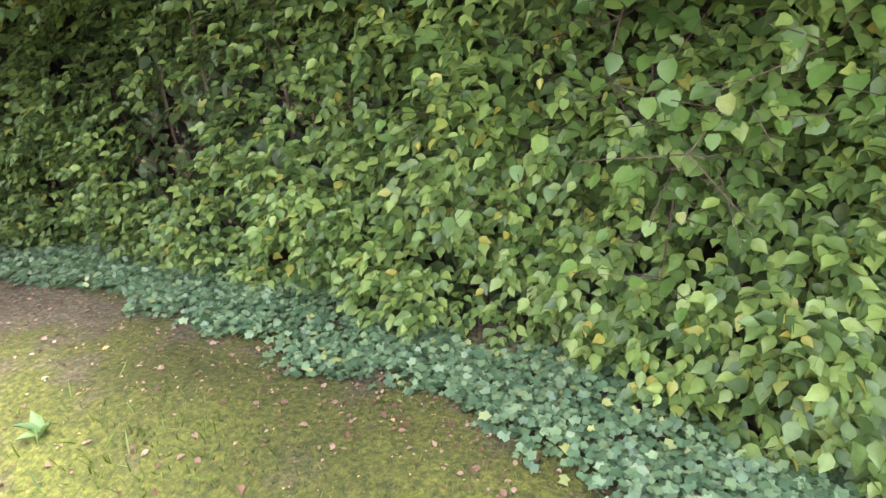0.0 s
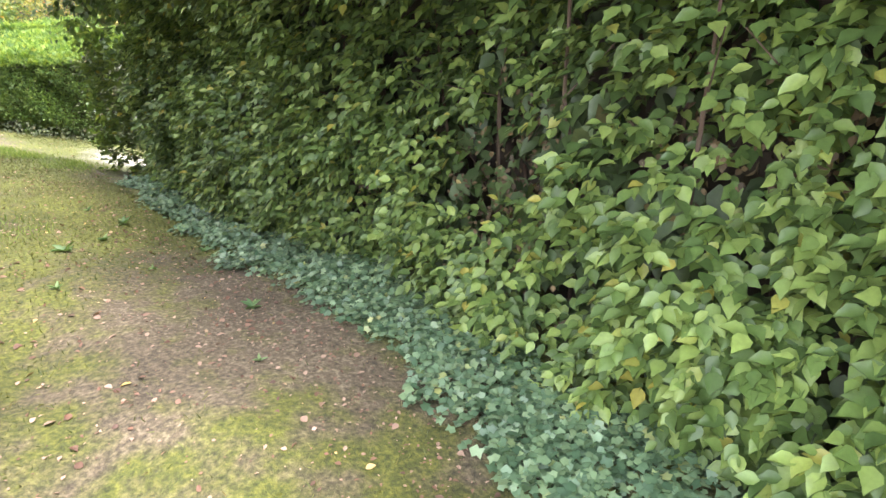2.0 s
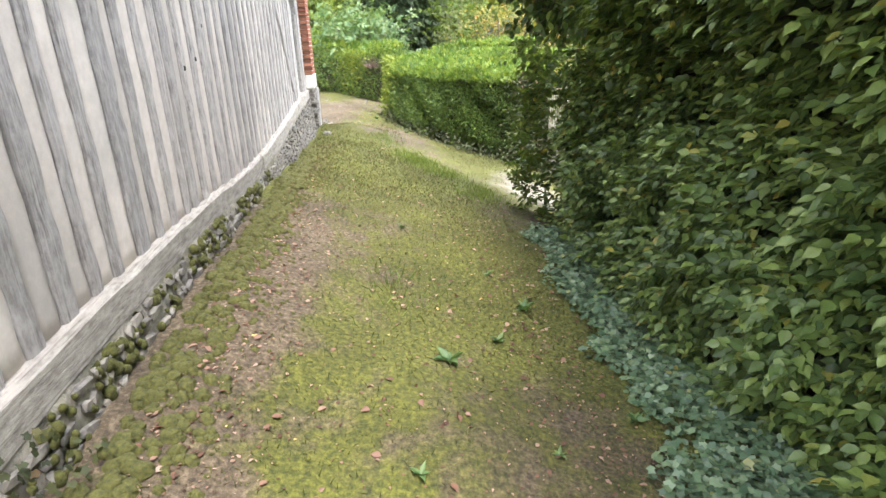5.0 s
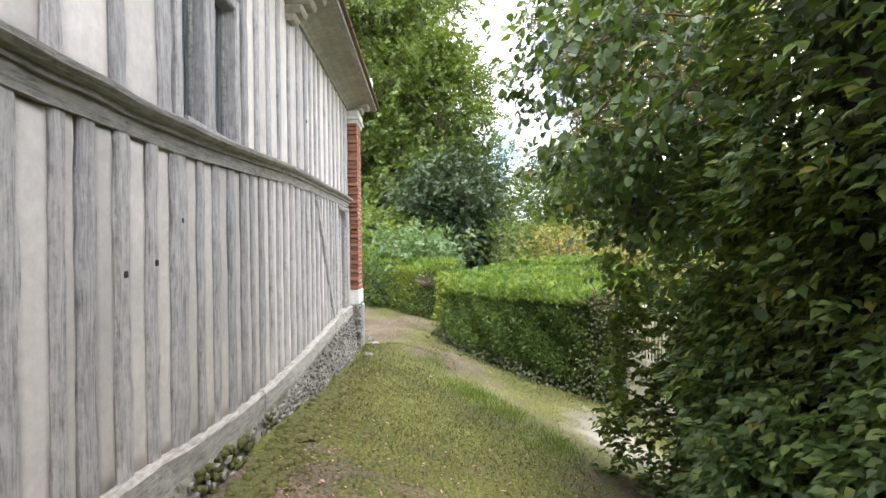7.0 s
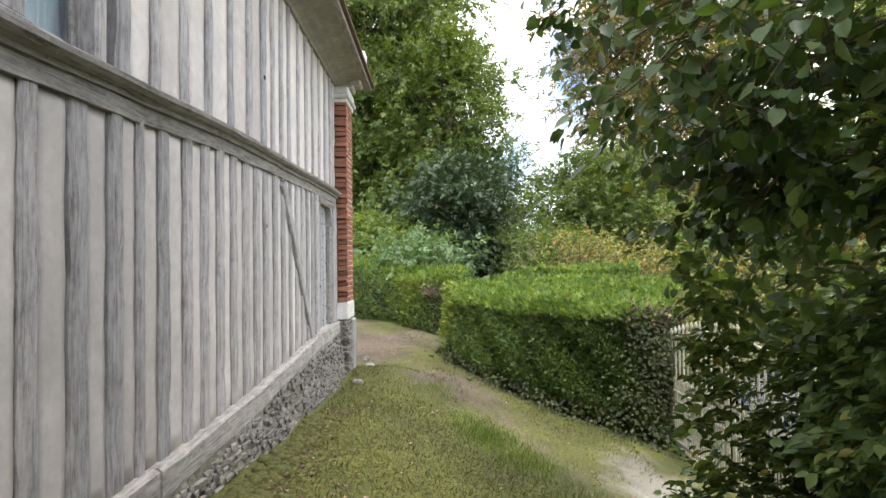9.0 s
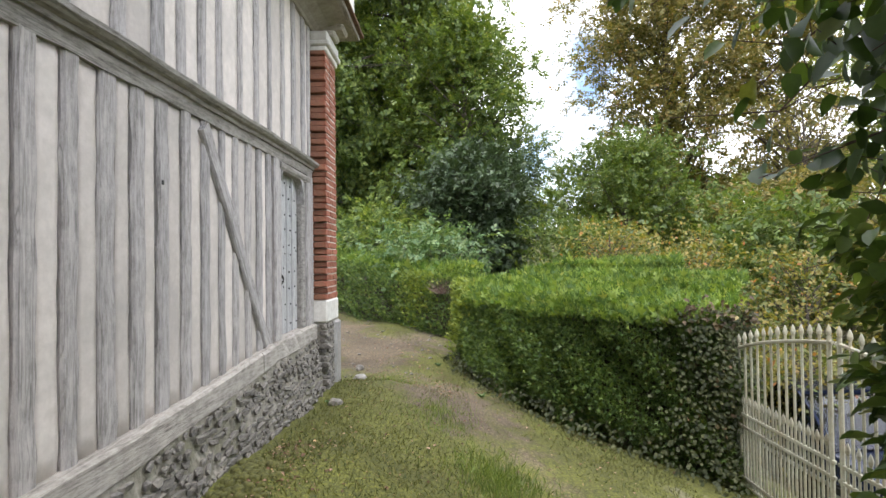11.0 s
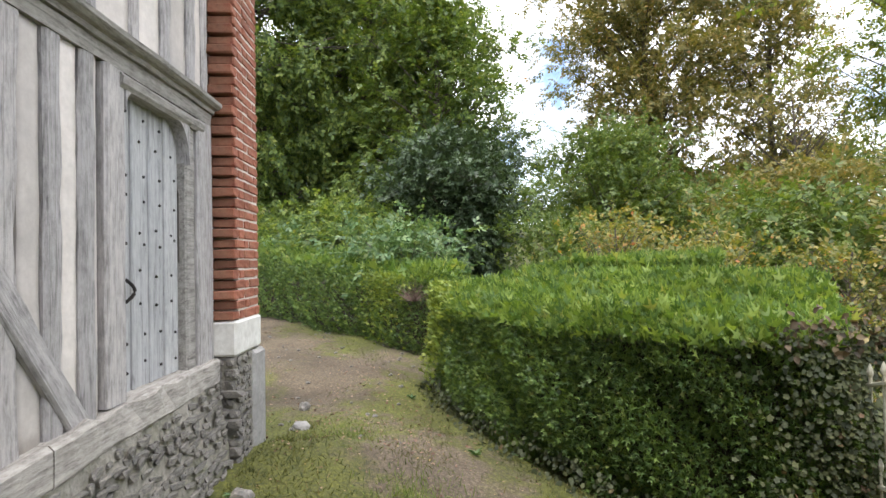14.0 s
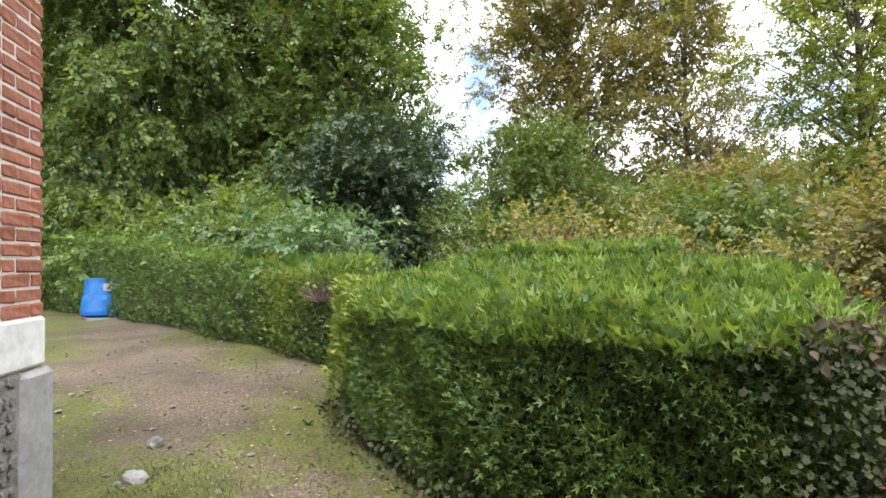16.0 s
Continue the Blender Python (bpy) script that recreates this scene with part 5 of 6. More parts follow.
DARK = "tall dark green woodland tree behind the far hedge"
tree("broadleaf_tree", DARK, (-33, -6.0), 21, 4.6, 0.34, M_SPRUCE, 0.28, 34000, 0.10, 80, clump=0.10, ascend=0.0, hang=0.7)
tree("broadleaf_tree", DARK, (-35, -1.0), 22, 4.8, 0.36, M_SPRUCE, 0.28, 37000, 0.08, 80, clump=0.10, ascend=0.0, hang=0.7)
tree("broadleaf_tree", "tall leaning green tree at the edge of the wood", (-32, 2.2), 12.0, 3.4, 0.22, M_BROAD, 0.25, 17000, 0.10, 60, clump=0.13, ascend=0.5)
tree("broadleaf_tree", DARK, (-41, -1.5), 23, 4.6, 0.36, M_BROAD, 0.36, 17000, 0.10, 64, clump=0.13, ascend=0.6)
for tx, ty, th, n_leaf in ((-38, -14, 22, 10000), (-32, -12, 21, 8000), (-42, -20, 24, 9000), (-35, -18, 22, 8000)):
    tree("conifer_tree", "tall spruce with bare lower trunk", (tx, ty), th, 3.6, 0.26, M_SPRUCE, 0.36, int(n_leaf * 1.2), 0.26, 50, clump=0.11, ascend=-0.1, hang=0.8)
tree("holly_bush", "dark glossy rounded holly bush", (-26.5, 2.35), 5.1, 2.0, 0.12, M_HOLLY, 0.19, 22000, 0.03, 80, 1.0, "bush", 0.15, ascend=0.6)
tree("autumn_tree", "tall airy tree turning yellow and brown", (-43, 15.2), 22, 5.2, 0.3, M_AUTUMN, 0.34, 31000, 0.10, 80, clump=0.13, ascend=0.9)
tree("autumn_tree", "tall airy tree turning yellow and brown", (-41, 21.5), 19, 3.6, 0.24, M_AUTUMN, 0.31, 13500, 0.12, 60, clump=0.13, ascend=0.9)
tree("broadleaf_tree", "tall yellow-green tree by the road", (-31, 22.8), 18, 4.4, 0.22, M_LIME, 0.30, 18000, 0.14, 64, clump=0.13, ascend=0.8)
tree("broadleaf_tree", "airy yellow-green tree over the lane", (-22, 21), 15, 4.0, 0.22, M_LIME, 0.26, 9000, 0.12, 48, clump=0.14, ascend=0.8)
tree("bare_tree", "small half-bare tree with dark branches", (-33, 17.0), 8.0, 3.0, 0.14, M_AUTUMN, 0.18, 2000, 0.2, 40, clump=0.10, ascend=1.0)
tree("round_bush", "rounded mid-green bush behind the hedge", (-32, 9.0), 6.4, 2.7, 0.14, M_BROAD, 0.18, 17000, 0.04, 60, 1.0, "bush", 0.15, ascend=0.7)
tree("elder_bush", "small green bush in the wood edge", (-25, -0.8), 3.0, 1.8, 0.06, M_SPRUCE, 0.18, 5000, 0.03, 40, 1.0, "bush", 0.2, hang=0.3)
tree("elder_bush", "small green bush in the wood edge", (-24.5, 5.2), 2.4, 1.6, 0.06, M_BROAD, 0.16, 4500, 0.03, 40, 1.0, "bush", 0.2, ascend=0.8)
tree("laurel_bush", "green undergrowth shrub behind the far hedge", (-21.0, 1.0), 1.9, 1.2, 0.05, M_WEED, 0.15, 4000, 0.03, 36, 1.0, "bush", 0.2, ascend=0.8)
for bx, by, h in ((-31, -8.5, 3.2), (-34, -13.5, 3.4), (-37, -18, 3.6), (-29.5, -4.5, 2.8), (-40, -24, 4.0), (-28.0, -0.5, 2.6)):
    tree("undergrowth_bush", "dark undergrowth bush at the foot of the wood", (bx, by), h * 0.8, 2.6, 0.05, M_SPRUCE, 0.22, 4500, 0.03, 44, 1.0, "bush", 0.2)
tree("laurel_bush", "green undergrowth shrub behind the far hedge", (-25.0, -1.6), 2.2, 1.4, 0.05, M_WEED, 0.15, 4000, 0.03, 36, 1.0, "bush", 0.2)
for bx, by, h in ((-18.8, 4.6, 2.7), (-17.8, 5.6, 3.0), (-19.4, 6.8, 3.4), (-16.6, 6.2, 2.2), (-18.0, 8.2, 3.2), (-20.6, 5.4, 2.8), (-15.6, 6.2, 1.6)):
    tree("rust_shrub", "shrub with yellowing and rust-coloured leaves", (bx, by), h * 0.98, 1.1, 0.03, M_RUST, 0.085, 3400, 0.12, 40, 1.0, "bush", 0.2, SMALL_V, SMALL_F, ascend=1.2)
for bx, by, h, mat in ((-24, 11.5, 3.0, M_BROAD), (-20, 12.5, 3.0, M_AUTUMN), (-16, 12.5, 3.4, M_BROAD), (-12, 12.5, 3.6, M_BROAD), (-27, 14, 4.0, M_AUTUMN), (-8, 12.5, 3.8, M_BROAD), (-33, 12, 3.6, M_BROAD), (-21, 16, 4.4, M_AUTUMN), (-15, 16, 4.6, M_BROAD), (-4, 13, 4.0, M_BROAD), (3, 9, 4.0, M_BROAD), (8, 4, 4.2, M_BROAD), (9, -3, 4.5, M_BROAD)):
    tree("bank_shrub", "dense shrub on the bank beyond the road", (bx, by), h, 2.4, 0.05, mat, 0.24, 5000, 0.03, 44, 1.0, "bush", 0.2, ascend=0.6)
for k in range(9):
    a = radians(193 + k * 9)
    d = 60 + 6 * math.sin(k * 2.2)
    tree("distant_tree", "hazy tree of the distant wood", (-12 + d * math.cos(a), 2 + d * math.sin(a)), 17 + 3 * math.sin(k * 1.7), 6.0, 0.35, M_BROAD, 0.75, 6000, 0.08, 44)
for k in range(8):
    a = radians(138 + k * 6)
    tree("distant_bush", "low shrubs at the far edge of the field", (-12 + 58 * math.cos(a), 2 + 58 * math.sin(a)), 4.2 + math.sin(k * 1.7), 4.6, 0.1, M_BROAD, 0.45, 2500, 0.05, 40, 1.0, "bush")

# ---- gate ----
def spear(b, x, y, z):
    add_tube(b, [(x, y, z), (x, y, z + 0.012), (x, y, z + 0.035), (x, y, z + 0.06), (x, y, z + 0.09)], [0.010, 0.017, 0.020, 0.014, 0.002], 6)


gate = thing("double_gate", "cream painted iron double gate with spear-headed bars", "gate")
GY = 4.28
for leaf_i in range(2):
    x0 = -12.95 + 1.62 * leaf_i
    x1 = x0 + 1.58
    lf = new("gate_leaf")
    lf.parent = gate

    def top_at(px):
        u = (px - x0) / (x1 - x0)
        u = u if leaf_i == 0 else 1 - u
        return 0.22 + 0.42 * u ** 0.8 * (1 - 0.25 * u)

    zb = -1.06
    for k in range(14):
        px = x0 + 0.04 + (x1 - x0 - 0.08) * k / 13
        bm = bmesh.new()
        zt = top_at(px)
        add_tube(bm, [(px, GY, zb), (px, GY, zt + 0.05)], 0.011 if 0 < k < 13 else 0.018, 6)
        spear(bm, px, GY, zt + 0.05)
        part("bar", bm, M_GATE, lf)
    for k in range(13):
        px = x0 + 0.04 + (x1 - x0 - 0.08) * (k + 0.5) / 13
        bm = bmesh.new()
        add_tube(bm, [(px, GY, zb), (px, GY, -0.26)], 0.009, 6)
        spear(bm, px, GY, -0.26)
        part("short_bar", bm, M_GATE, lf)
    bm = bmesh.new()
    add_tube(bm, [(x0 + (x1 - x0) * k / 12, GY, top_at(x0 + (x1 - x0) * k / 12)) for k in range(13)], 0.016, 6)
    part("top_rail", bm, M_GATE, lf)
    for zr in (-0.36, -0.48, -0.98, zb + 0.01):
        bm = bmesh.new()
        add_box(bm, (x0, GY - 0.012, zr - 0.014), (x1, GY + 0.012, zr + 0.014), 0.004)
        part("rail", bm, M_GATE, lf)
bm = bmesh.new()
add_tube(bm, [(-13.02, GY, -1.3), (-13.02, GY, 0.3)], 0.04, 8)
part("post", bm, M_GATE, gate)

# ---- parked car beyond the gate ----
car = thing("car", "dark blue parked estate car on the lane below", "car", at=(-15.0, 6.7, float(ground_z(-15.0, 6.7)) + 0.02))
CW = 0.86


def loft(b, stations, w_fun):
    """A body from side stations (x, low z, high z), narrowed towards the top and ends."""
    rings = []
    for sx, lo, hi, ww, wt in stations:
        rings.append([b.verts.new((sx, yy, zz)) for yy, zz in ((-ww * 0.94, lo), (-ww, lo + (hi - lo) * 0.45), (-wt, hi - 0.03), (-wt * 0.8, hi), (wt * 0.8, hi), (wt, hi - 0.03), (ww, lo + (hi - lo) * 0.45), (ww * 0.94, lo))])
    for a, c in zip(rings, rings[1:]):
        for k in range(8):
            b.faces.new((a[k], a[(k + 1) % 8], c[(k + 1) % 8], c[k]))
    b.faces.new(rings[0])
    b.faces.new(rings[-1])


bm = bmesh.new()
loft(bm, [(-2.15, 0.42, 0.72, 0.72, 0.66), (-2.05, 0.25, 0.92, 0.82, 0.74), (-1.2, 0.22, 0.96, CW, 0.80), (0.0, 0.20, 0.95, CW, 0.80), (0.8, 0.20, 0.93, CW, 0.79), (1.5, 0.22, 0.86, 0.85, 0.74), (2.0, 0.25, 0.74, 0.78, 0.66), (2.15, 0.35, 0.62, 0.66, 0.58)], None)
part("body", bm, M_PAINT, car)
bm = bmesh.new()
loft(bm, [(-1.95, 0.90, 1.02, 0.76, 0.70), (-1.45, 0.92, 1.36, 0.78, 0.62), (-0.7, 0.93, 1.44, 0.79, 0.60), (0.1, 0.93, 1.41, 0.79, 0.60), (0.55, 0.92, 1.22, 0.78, 0.66), (1.02, 0.88, 0.93, 0.76, 0.72)], None)
part("glasshouse", bm, M_CARGLASS, car, "tinted windows and windscreen")
bm = bmesh.new()
loft(bm, [(-1.55, 1.34, 1.40, 0.64, 0.60), (-0.7, 1.42, 1.47, 0.63, 0.60), (0.15, 1.39, 1.44, 0.63, 0.60)], None)
part("roof", bm, M_PAINT, car)
for yy in (-1, 1):
    bm = bmesh.new()
    add_tube(bm, [(0.15, yy * 0.63, 1.41), (0.58, yy * 0.69, 1.22), (1.04, yy * 0.77, 0.93)], 0.028, 6)
    part("pillar", bm, M_PAINT, car)
    bm = bmesh.new()
    add_box(bm, (0.62, min(yy * 0.84, yy * 1.0), 0.95), (0.76, max(yy * 0.84, yy * 1.0), 1.08), 0.03)
    part("mirror", bm, M_PAINT, car)
    bm = bmesh.new()
    add_box(bm, (1.85, min(yy * 0.48, yy * 0.76), 0.58), (2.10, max(yy * 0.48, yy * 0.76), 0.72), 0.04)
    part("headlight", bm, M_LAMPGLASS, car)
    bm = bmesh.new()
    add_box(bm, (-1.9, min(yy * 0.845, yy * 0.875), 0.52), (1.75, max(yy * 0.845, yy * 0.875), 0.57), 0.008)
    part("trim_strip", bm, M_ALLOY, car)
    for wx in (-1.35, 1.33):
        wheel = new("wheel")
        wheel.parent = car
        wheel.location = (wx, yy * 0.80, 0.31)
        bm = bmesh.new()
        bmesh.ops.create_cone(bm, cap_ends=True, segments=28, radius1=0.31, radius2=0.31, depth=0.2, matrix=Matrix.Rotation(math.pi / 2, 4, "X"))
        bmesh.ops.bevel(bm, geom=[e for e in bm.edges if e.calc_face_angle(0) > 1], offset=0.03, segments=2, affect="EDGES")
        part("tyre", bm, M_RUBBER, wheel)
        bm = bmesh.new()
        bmesh.ops.create_cone(bm, cap_ends=True, segments=24, radius1=0.2, radius2=0.2, depth=0.215, matrix=Matrix.Rotation(math.pi / 2, 4, "X"))
        for k in range(5):
            add_box(bm, (-0.03, -0.115, 0.04), (0.03, 0.115, 0.19), 0.01)
            bmesh.ops.rotate(bm, cent=(0, 0, 0), matrix=Matrix.Rotation(2 * math.pi / 5, 3, "Y"), verts=bm.verts)
        part("rim", bm, M_ALLOY, wheel)

# ---- blue barrel on a slab, post, stones ----
BX, BY = -26.2, -4.5
bz = float(ground_z(BX, BY))
slab = thing("stone_slab", "tilted grey slate slab on the path", "slab", at=(BX + 0.25, BY + 0.1, bz))
bm = bmesh.new()
add_box(bm, (-0.55, -0.45, -0.03), (0.55, 0.5, 0.03), 0.01, 0.01)
bmesh.ops.rotate(bm, cent=(0, 0, 0), matrix=Matrix.Rotation(0.06, 3, "Y") @ Matrix.Rotation(0.5, 3, "Z"), verts=bm.verts)
part("slab", bm, M_SLATE, slab)
barrel = thing("plastic_barrel", "bright blue plastic barrel with a white label", "barrel", at=(BX, BY, bz + 0.05))
bm = bmesh.new()
add_tube(bm, [(0, 0, 0), (0, 0, 0.03), (0, 0, 0.12), (0, 0, 0.40), (0, 0, 0.52), (0, 0, 0.86), (0, 0, 0.90), (0, 0, 0.92)], [0.48, 0.55, 0.56, 0.53, 0.49, 0.46, 0.45, 0.42], 32)
part("body", bm, M_BLUE, barrel)
bm = bmesh.new()
add_tube(bm, [(0, 0, 0.875), (0, 0, 0.925)], 0.475, 32)
part("rim", bm, M_BLUE, barrel)
bm = bmesh.new()
ring = []
for k in range(5):
    a = radians(14 + 6 * k)
    ring.append((bm.verts.new((0.492 * math.cos(a), 0.492 * math.sin(a), 0.62)), bm.verts.new((0.478 * math.cos(a), 0.478 * math.sin(a), 0.80))))
for a, b in zip(ring, ring[1:]):
    bm.faces.new((a[0], b[0], b[1], a[1]))
bmesh.ops.solidify(bm, geom=bm.faces[:], thickness=-0.004)
part("label", bm, M_LABEL, barrel, "white paper label")
stake = thing("metal_post", "thin grey bent metal frame beside the barrel", "post", at=(-24.9, -5.6, float(ground_z(-24.9, -5.6)) - 0.05))
bm = bmesh.new()
add_tube(bm, [(0, 0, 0), (0, 0.02, 1.0), (-0.03, -0.5, 1.02)], 0.022, 6)
part("tube", bm, M_RENDER, stake)


def rock(label, at, size, seed, mat=M_FLINT):
    r = random.Random(seed)
    b = bmesh.new()
    bmesh.ops.create_icosphere(b, subdivisions=2, radius=1.0)
    for v in b.verts:
        v.co *= 0.8 + 0.35 * noise.noise(v.co * 1.4 + Vector((seed * 3.1, 0, 0)))
        v.co.x *= size[0]
        v.co.y *= size[1]
        v.co.z *= size[2]
    bmesh.ops.rotate(b, cent=(0, 0, 0), matrix=Matrix.Rotation(r.uniform(0, 6), 3, "Z"), verts=b.verts)
    gz = float(ground_z(at[0], at[1]))
    ob = part("stone", b, mat)
    ob.location = (at[0], at[1], gz + size[2] * 0.45)
    return tagged(ob, label, "stone", "loose stones")


rock("pale loose stone lying on the grass", (-14.13, 0.275), (0.12, 0.08, 0.05), 1, M_RENDER)
rock("brown-grey loose stone lying on the path", (-15.02, 0.12), (0.08, 0.07, 0.06), 2)
rock("pale loose stone by the wall foot", (-12.3, 0.34), (0.09, 0.06, 0.05), 3)
for k in range(110):
    s = random.uniform(0.010, 0.035)
    rock("small loose stone on the path", (random.uniform(-21, -13.6), random.uniform(-1.6, 1.3)), (s * random.uniform(0.9, 1.5), s, s * 0.6), 10 + k)

# ---- ground cover: grass, weeds, fallen leaves, moss by the wall ----
def scatter(n, xr, yr):
    x = rng.uniform(*xr, n)
    y = rng.uniform(*yr, n)
    return x, y


grass = thing("grass", "short thin mossy grass of the walk", "grass", kind="stuff")
x, y = scatter(150000, (-14.5, 1.2), (0.2, 3.6))
dens = 0.42 + 0.5 * np.sin(x * 0.9 + 1.3 * np.sin(y * 1.1)) * np.sin(y * 1.5 + x * 0.3) + 0.45 * smooth01(-6, -9, x) - 0.3 * smooth01(-3.5, -0.5, x)
path_y = 2.45 - 0.42 * (-x - 10.5)
dens = dens - 1.0 * np.exp(-((y - path_y) / 0.7) ** 2) * smooth01(-9.0, -11.0, x)
dens = dens - 1.3 * np.exp(-(((x + 10.8) / 1.7) ** 2 + ((y - 3.3) / 0.75) ** 2))
dens = np.where((y > 2.5) & (x > HEDGE_END), 0, dens)
keep = rng.uniform(0, 1, len(x)) < np.clip(dens, 0.05, 1)
x, y = x[keep], y[keep]
pos = np.stack([x, y, ground_z(x, y)], axis=1)
along = np.array([0, 0, 0.55]) + jitter(len(x), 0.5)
along[:, 2] = np.abs(along[:, 2])
ob = part("foliage", leaves("foliage", pos, along, jitter(len(x)), rng.uniform(0.5, 1.5, len(x)) * (0.024 + 0.008 * smooth01(-7, -10, x)), BLADE_V * np.array([1.5, 1, 1]), BLADE_F), M_GRASS, grass)
tagged(ob, kind="stuff")
for cx, cy, nn, s in ((-11.2, 1.75, 500, 0.14), (-10.6, 2.1, 300, 0.13), (-12.4, 1.3, 260, 0.11), (-9.4, 2.4, 260, 0.14), (-13.9, 0.75, 300, 0.07), (-5.9, 1.2, 60, 0.14), (-0.9, 1.1, 40, 0.16)):
    tuft = thing("grass_tuft", "tuft of longer bright green grass", "grass", "grass tufts")
    nn = nn * 3
    px, py = rng.normal(cx, 0.28, nn), rng.normal(cy, 0.16, nn)
    pos = np.stack([px, py, ground_z(px, py)], axis=1)
    along = np.array([0, 0, 1.0]) + jitter(nn, 0.4)
    tagged(part("foliage", leaves("foliage", pos, along, jitter(nn), rng.uniform(0.5, 1.2, nn) * s * 0.55, BLADE_V * np.array([0.8, 1, 1]), BLADE_F), M_TUFT, tuft), kind="stuff")

x, y = scatter(26000, (-22, -13.0), (-2.5, 1.6))
edge = 1.45 - 0.42 * np.clip(-x - 15.5, 0, 9)
dens = 0.8 * np.exp(-((y - edge) / 0.22) ** 2) + 0.5 * np.clip(np.sin(x * 2.1 + y) * np.sin(y * 3 - x) - 0.2, 0, 1) + 0.8 * np.exp(-(((x + 13.9) / 0.9) ** 2 + ((y - 0.5) / 0.5) ** 2))
keep = rng.uniform(0, 1, len(x)) < dens
x, y = x[keep], y[keep]
along = np.array([0, 0, 0.6]) + jitter(len(x), 0.5)
along[:, 2] = np.abs(along[:, 2])
tagged(part("foliage", leaves("foliage", np.stack([x, y, ground_z(x, y)], axis=1), along, jitter(len(x)), rng.uniform(0.5, 1.5, len(x)) * 0.03, BLADE_V * np.array([1.5, 1, 1]), BLADE_F), M_GRASS, grass), kind="stuff")

litter = thing("fallen_leaves", "scattered dry fallen leaves on the earth", "leaves", kind="stuff")
x1, y1 = scatter(5200, (-9, 2.2), (0.2, 2.6))
x2 = rng.uniform(-8, 2.2, 1900)
y2 = 2.02 - 0.30 * smooth01(-3.2, -0.4, x2) - 0.60 * smooth01(-0.4, 1.1, x2) + rng.normal(0, 0.17, 1900)
x3 = rng.uniform(-11, -1, 2600)
y3 = 0.24 + np.abs(rng.normal(0, 0.2, 2600))
x4, y4 = scatter(1800, (-17, -9), (0.2, 3.0))
x5 = rng.uniform(-23, -13.2, 2600)
y5 = 1.4 - 0.42 * np.clip(-x5 - 15, 0, 9) - rng.uniform(0, 1, 2600) ** 1.6 * 2.4
x, y = np.concatenate([x1, x2, x3, x4, x5]), np.concatenate([y1, y2, y3, y4, y5])
pos = np.stack([x, y, ground_z(x, y) + 0.008], axis=1)
ob = part("leaves", leaves("leaves", pos, jitter(len(x)) * np.array([1, 1, 0.15]), np.array([0, 0, 1.0]) + jitter(len(x), 0.3), (0.3 + rng.exponential(0.35, len(x))).clip(0.3, 1.7) * 0.026, LEAF_V, LEAF_F), M_LITTER, litter)
tagged(ob, kind="stuff")


def weed(at, count, size, label):
    t = thing("weed", label, "plant", "weeds in the grass")
    g = float(ground_z(*at))
    az = np.linspace(0, 2 * math.pi, count, endpoint=False) + rng.uniform(-0.4, 0.4, count)
    along = np.stack([np.cos(az), np.sin(az), rng.uniform(0.25, 1.2, count)], axis=1)
    pos = np.tile([at[0], at[1], g + 0.005], (count, 1))
    tagged(part("leaves", leaves("leaves", pos, along, np.array([0, 0, 1.0]) + jitter(count, 0.2), rng.uniform(0.4, 1.1, count) * size * 0.75, LEAF_V * np.array([0.6, 1, 1]), LEAF_F), M_WEED, t), kind="stuff")


for at, c, s in (((-5.35, 1.75), 12, 0.11), ((-5.0, 1.42), 14, 0.13), ((-4.3, 1.78), 8, 0.08), ((-5.9, 2.05), 10, 0.12), ((-4.1, 1.2), 8, 0.07), ((-1.35, 1.05), 7, 0.16), ((-3.3, 2.0), 16, 0.10), ((-4.6, 2.25), 12, 0.09), ((-7.2, 1.3), 9, 0.08), ((-3.7, 0.8), 8, 0.08), ((-6.4, 1.9), 10, 0.08), ((-13.75, 1.75), 12, 0.10), ((-15.6, 1.2), 12, 0.10), ((-12.3, 0.30), 14, 0.09), ((-2.6, 1.7), 6, 0.06)):
    weed(at, c, s, "broad-leaved green weed growing in the grass")

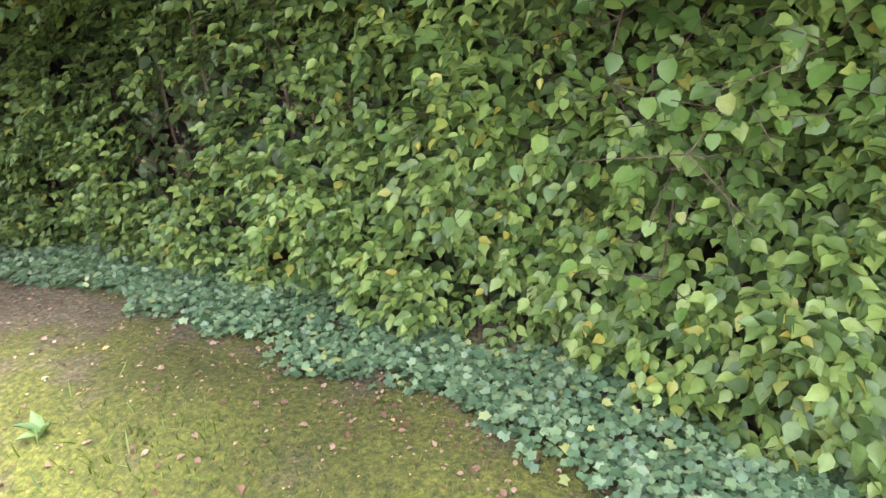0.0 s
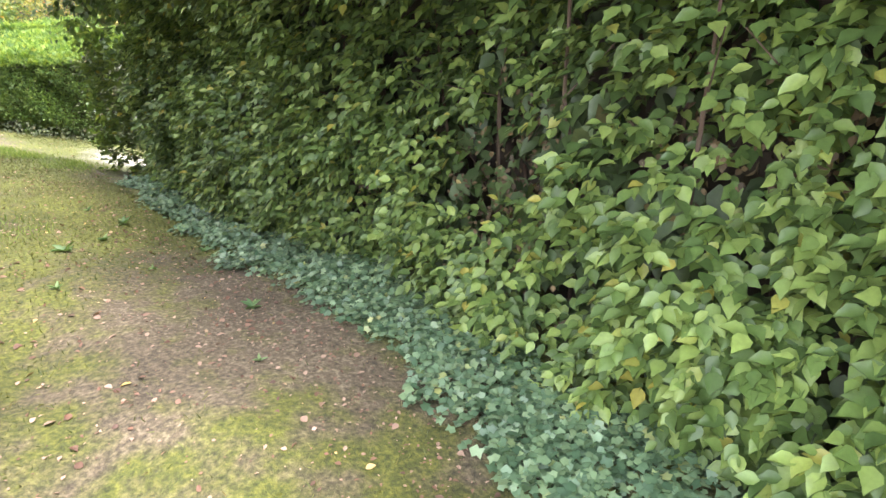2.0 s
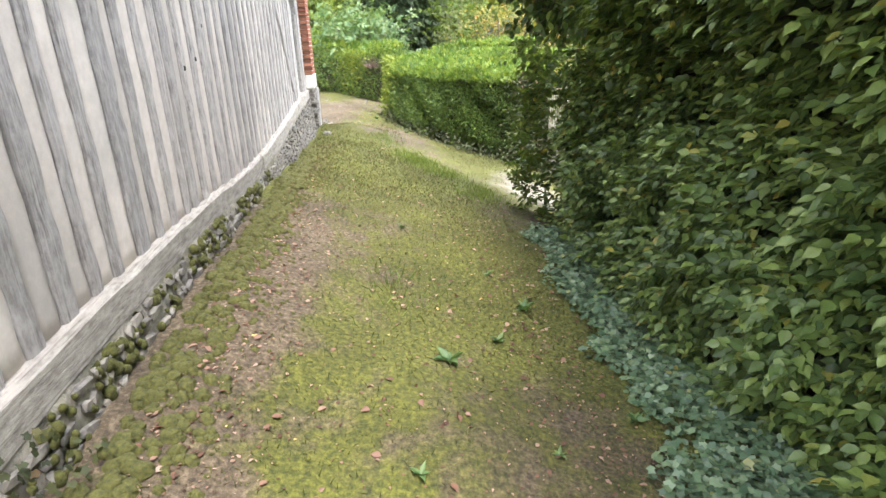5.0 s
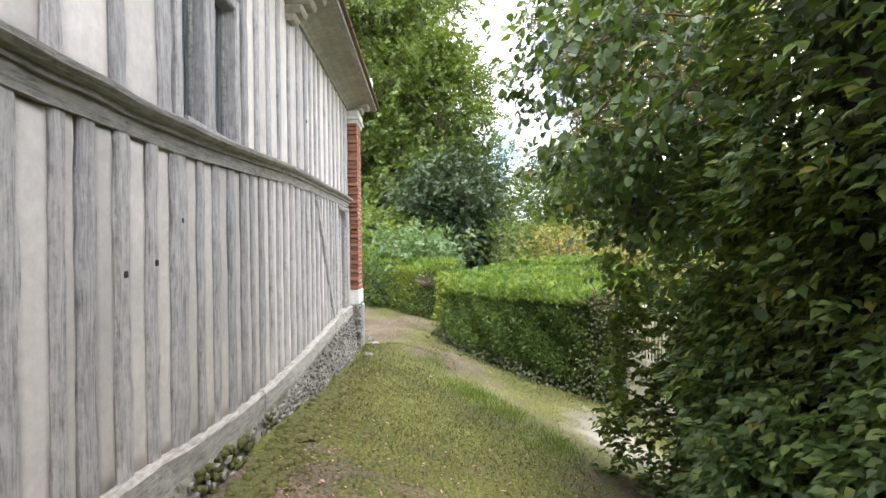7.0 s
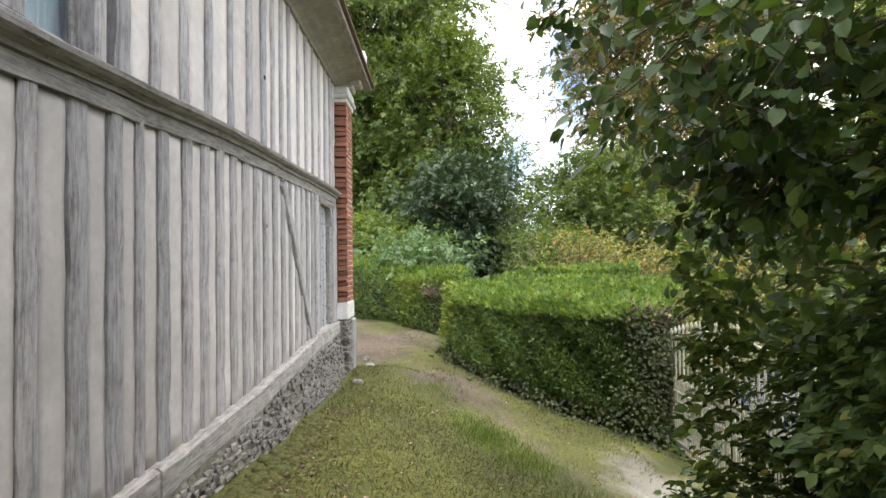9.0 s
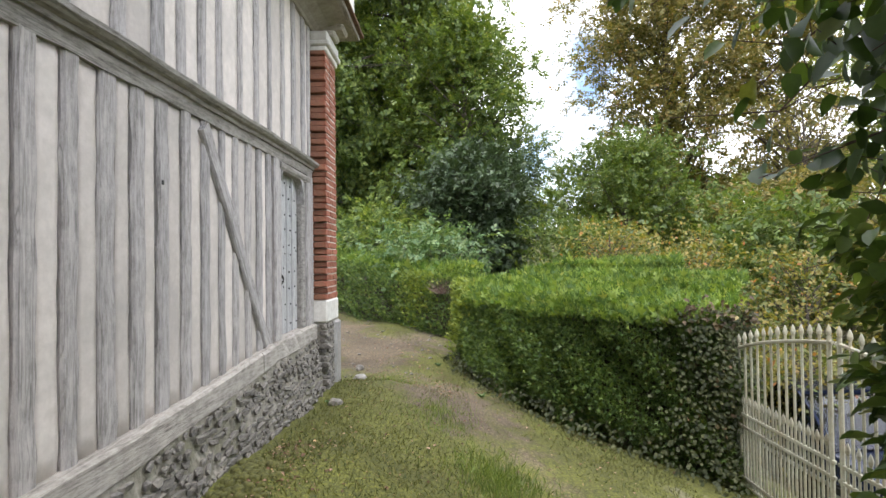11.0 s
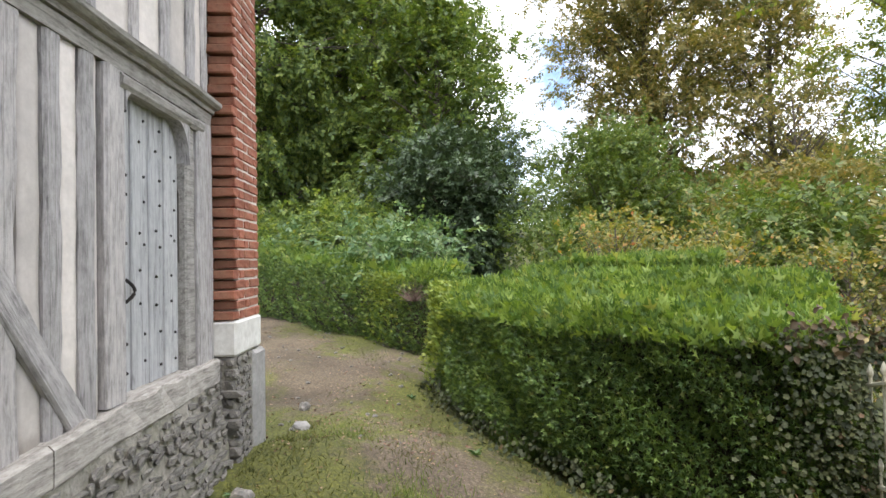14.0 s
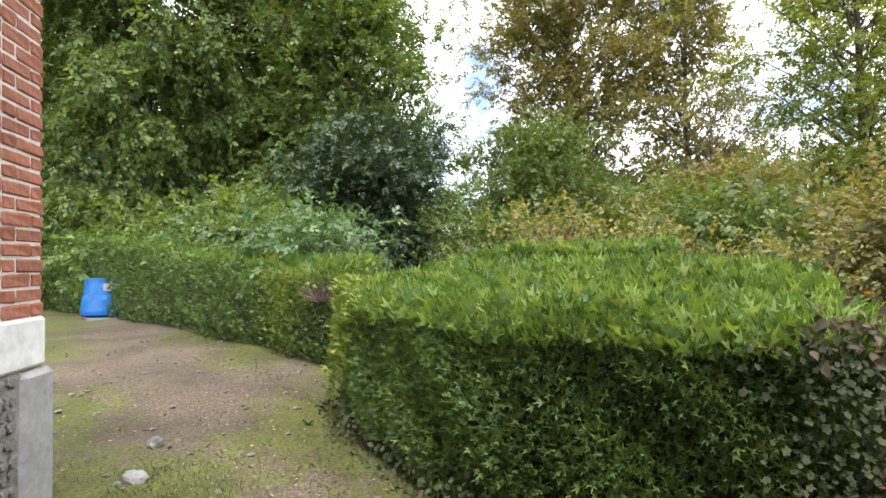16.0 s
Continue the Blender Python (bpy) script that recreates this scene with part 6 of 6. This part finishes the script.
# moss cushions and fern along the footing
moss = thing("moss", "yellow-green moss lumps along the wall foot", "moss", kind="stuff")
n = 1500
x = rng.uniform(-10.5, -2.3, n)
y = 0.16 + np.abs(rng.normal(0, 0.16, n)) + 0.5 * (rng.uniform(0, 1, n) < 0.25) * rng.uniform(0, 1, n)
s = rng.uniform(0.012, 0.035, n) * (1.4 - smooth01(0.3, 0.6, y))
dome = np.array([(0, 0, 0.75)] + [(0.75 * math.cos(a), 0.75 * math.sin(a), 0.45) for a in np.linspace(0, 2 * math.pi, 7)[:6]] + [(math.cos(a + 0.5), math.sin(a + 0.5), -0.2) for a in np.linspace(0, 2 * math.pi, 7)[:6]])
dome_f = [np.array([(0, 1 + k, 1 + (k + 1) % 6) for k in range(6)]), np.array([(1 + k, 7 + k, 7 + (k + 1) % 6, 1 + (k + 1) % 6) for k in range(6)])]
tagged(part("lumps", leaves("lumps", np.stack([x, y, ground_z(x, y)], axis=1), jitter(n) * np.array([1, 1, 0.1]), np.array([0, 0, 1.0]) + jitter(n, 0.15), s, dome * rng.uniform(0.8, 1.2, dome.shape), dome_f), M_MOSS, moss), kind="stuff")
n = 620
x = rng.uniform(-8.2, -2.4, n)
u = rng.uniform(0, 1, n) ** 0.7
top = SILL - 0.15 + np.array([sill_rise(a) for a in x])
low = ground_z(x, 0 * x + 0.2)
z = low + (top - low) * u
keep = np.sin(x * 3.1) * np.sin(x * 7.7 + 2) + rng.uniform(-0.5, 0.5, n) > 0.0
x, z, u, top = x[keep], z[keep], u[keep], top[keep]
n = len(x)
pos = np.stack([x, 0.065 + 0.11 * (top - z) / 0.75 + 0.008, z], axis=1)
tagged(part("lumps", leaves("lumps", pos, jitter(n) * np.array([1, 0.2, 1]), np.array([0, 0.8, 0.6]) + jitter(n, 0.15), rng.uniform(0.012, 0.034, n), dome, dome_f), M_MOSS, moss), kind="stuff")
wall_ivy = thing("wall_ivy", "dark ivy climbing the wall foot", "ivy")
n = 260
x = rng.normal(-3.5, 0.26, n)
z = np.abs(rng.normal(0, 0.45, n)) * np.exp(-((x + 3.5) / 0.4) ** 2) + 0.02
foliage("leaves", np.stack([x, 0.14 - 0.09 * smooth01(0.2, 0.7, z) + rng.uniform(0, 0.05, n), z + ground_z(x, 0 * x + 0.2)], axis=1), np.tile([0.0, 1.0, 0.0], (n, 1)), M_IVYDARK, wall_ivy, 0.028, 0.5, 0.4, IVY_V)
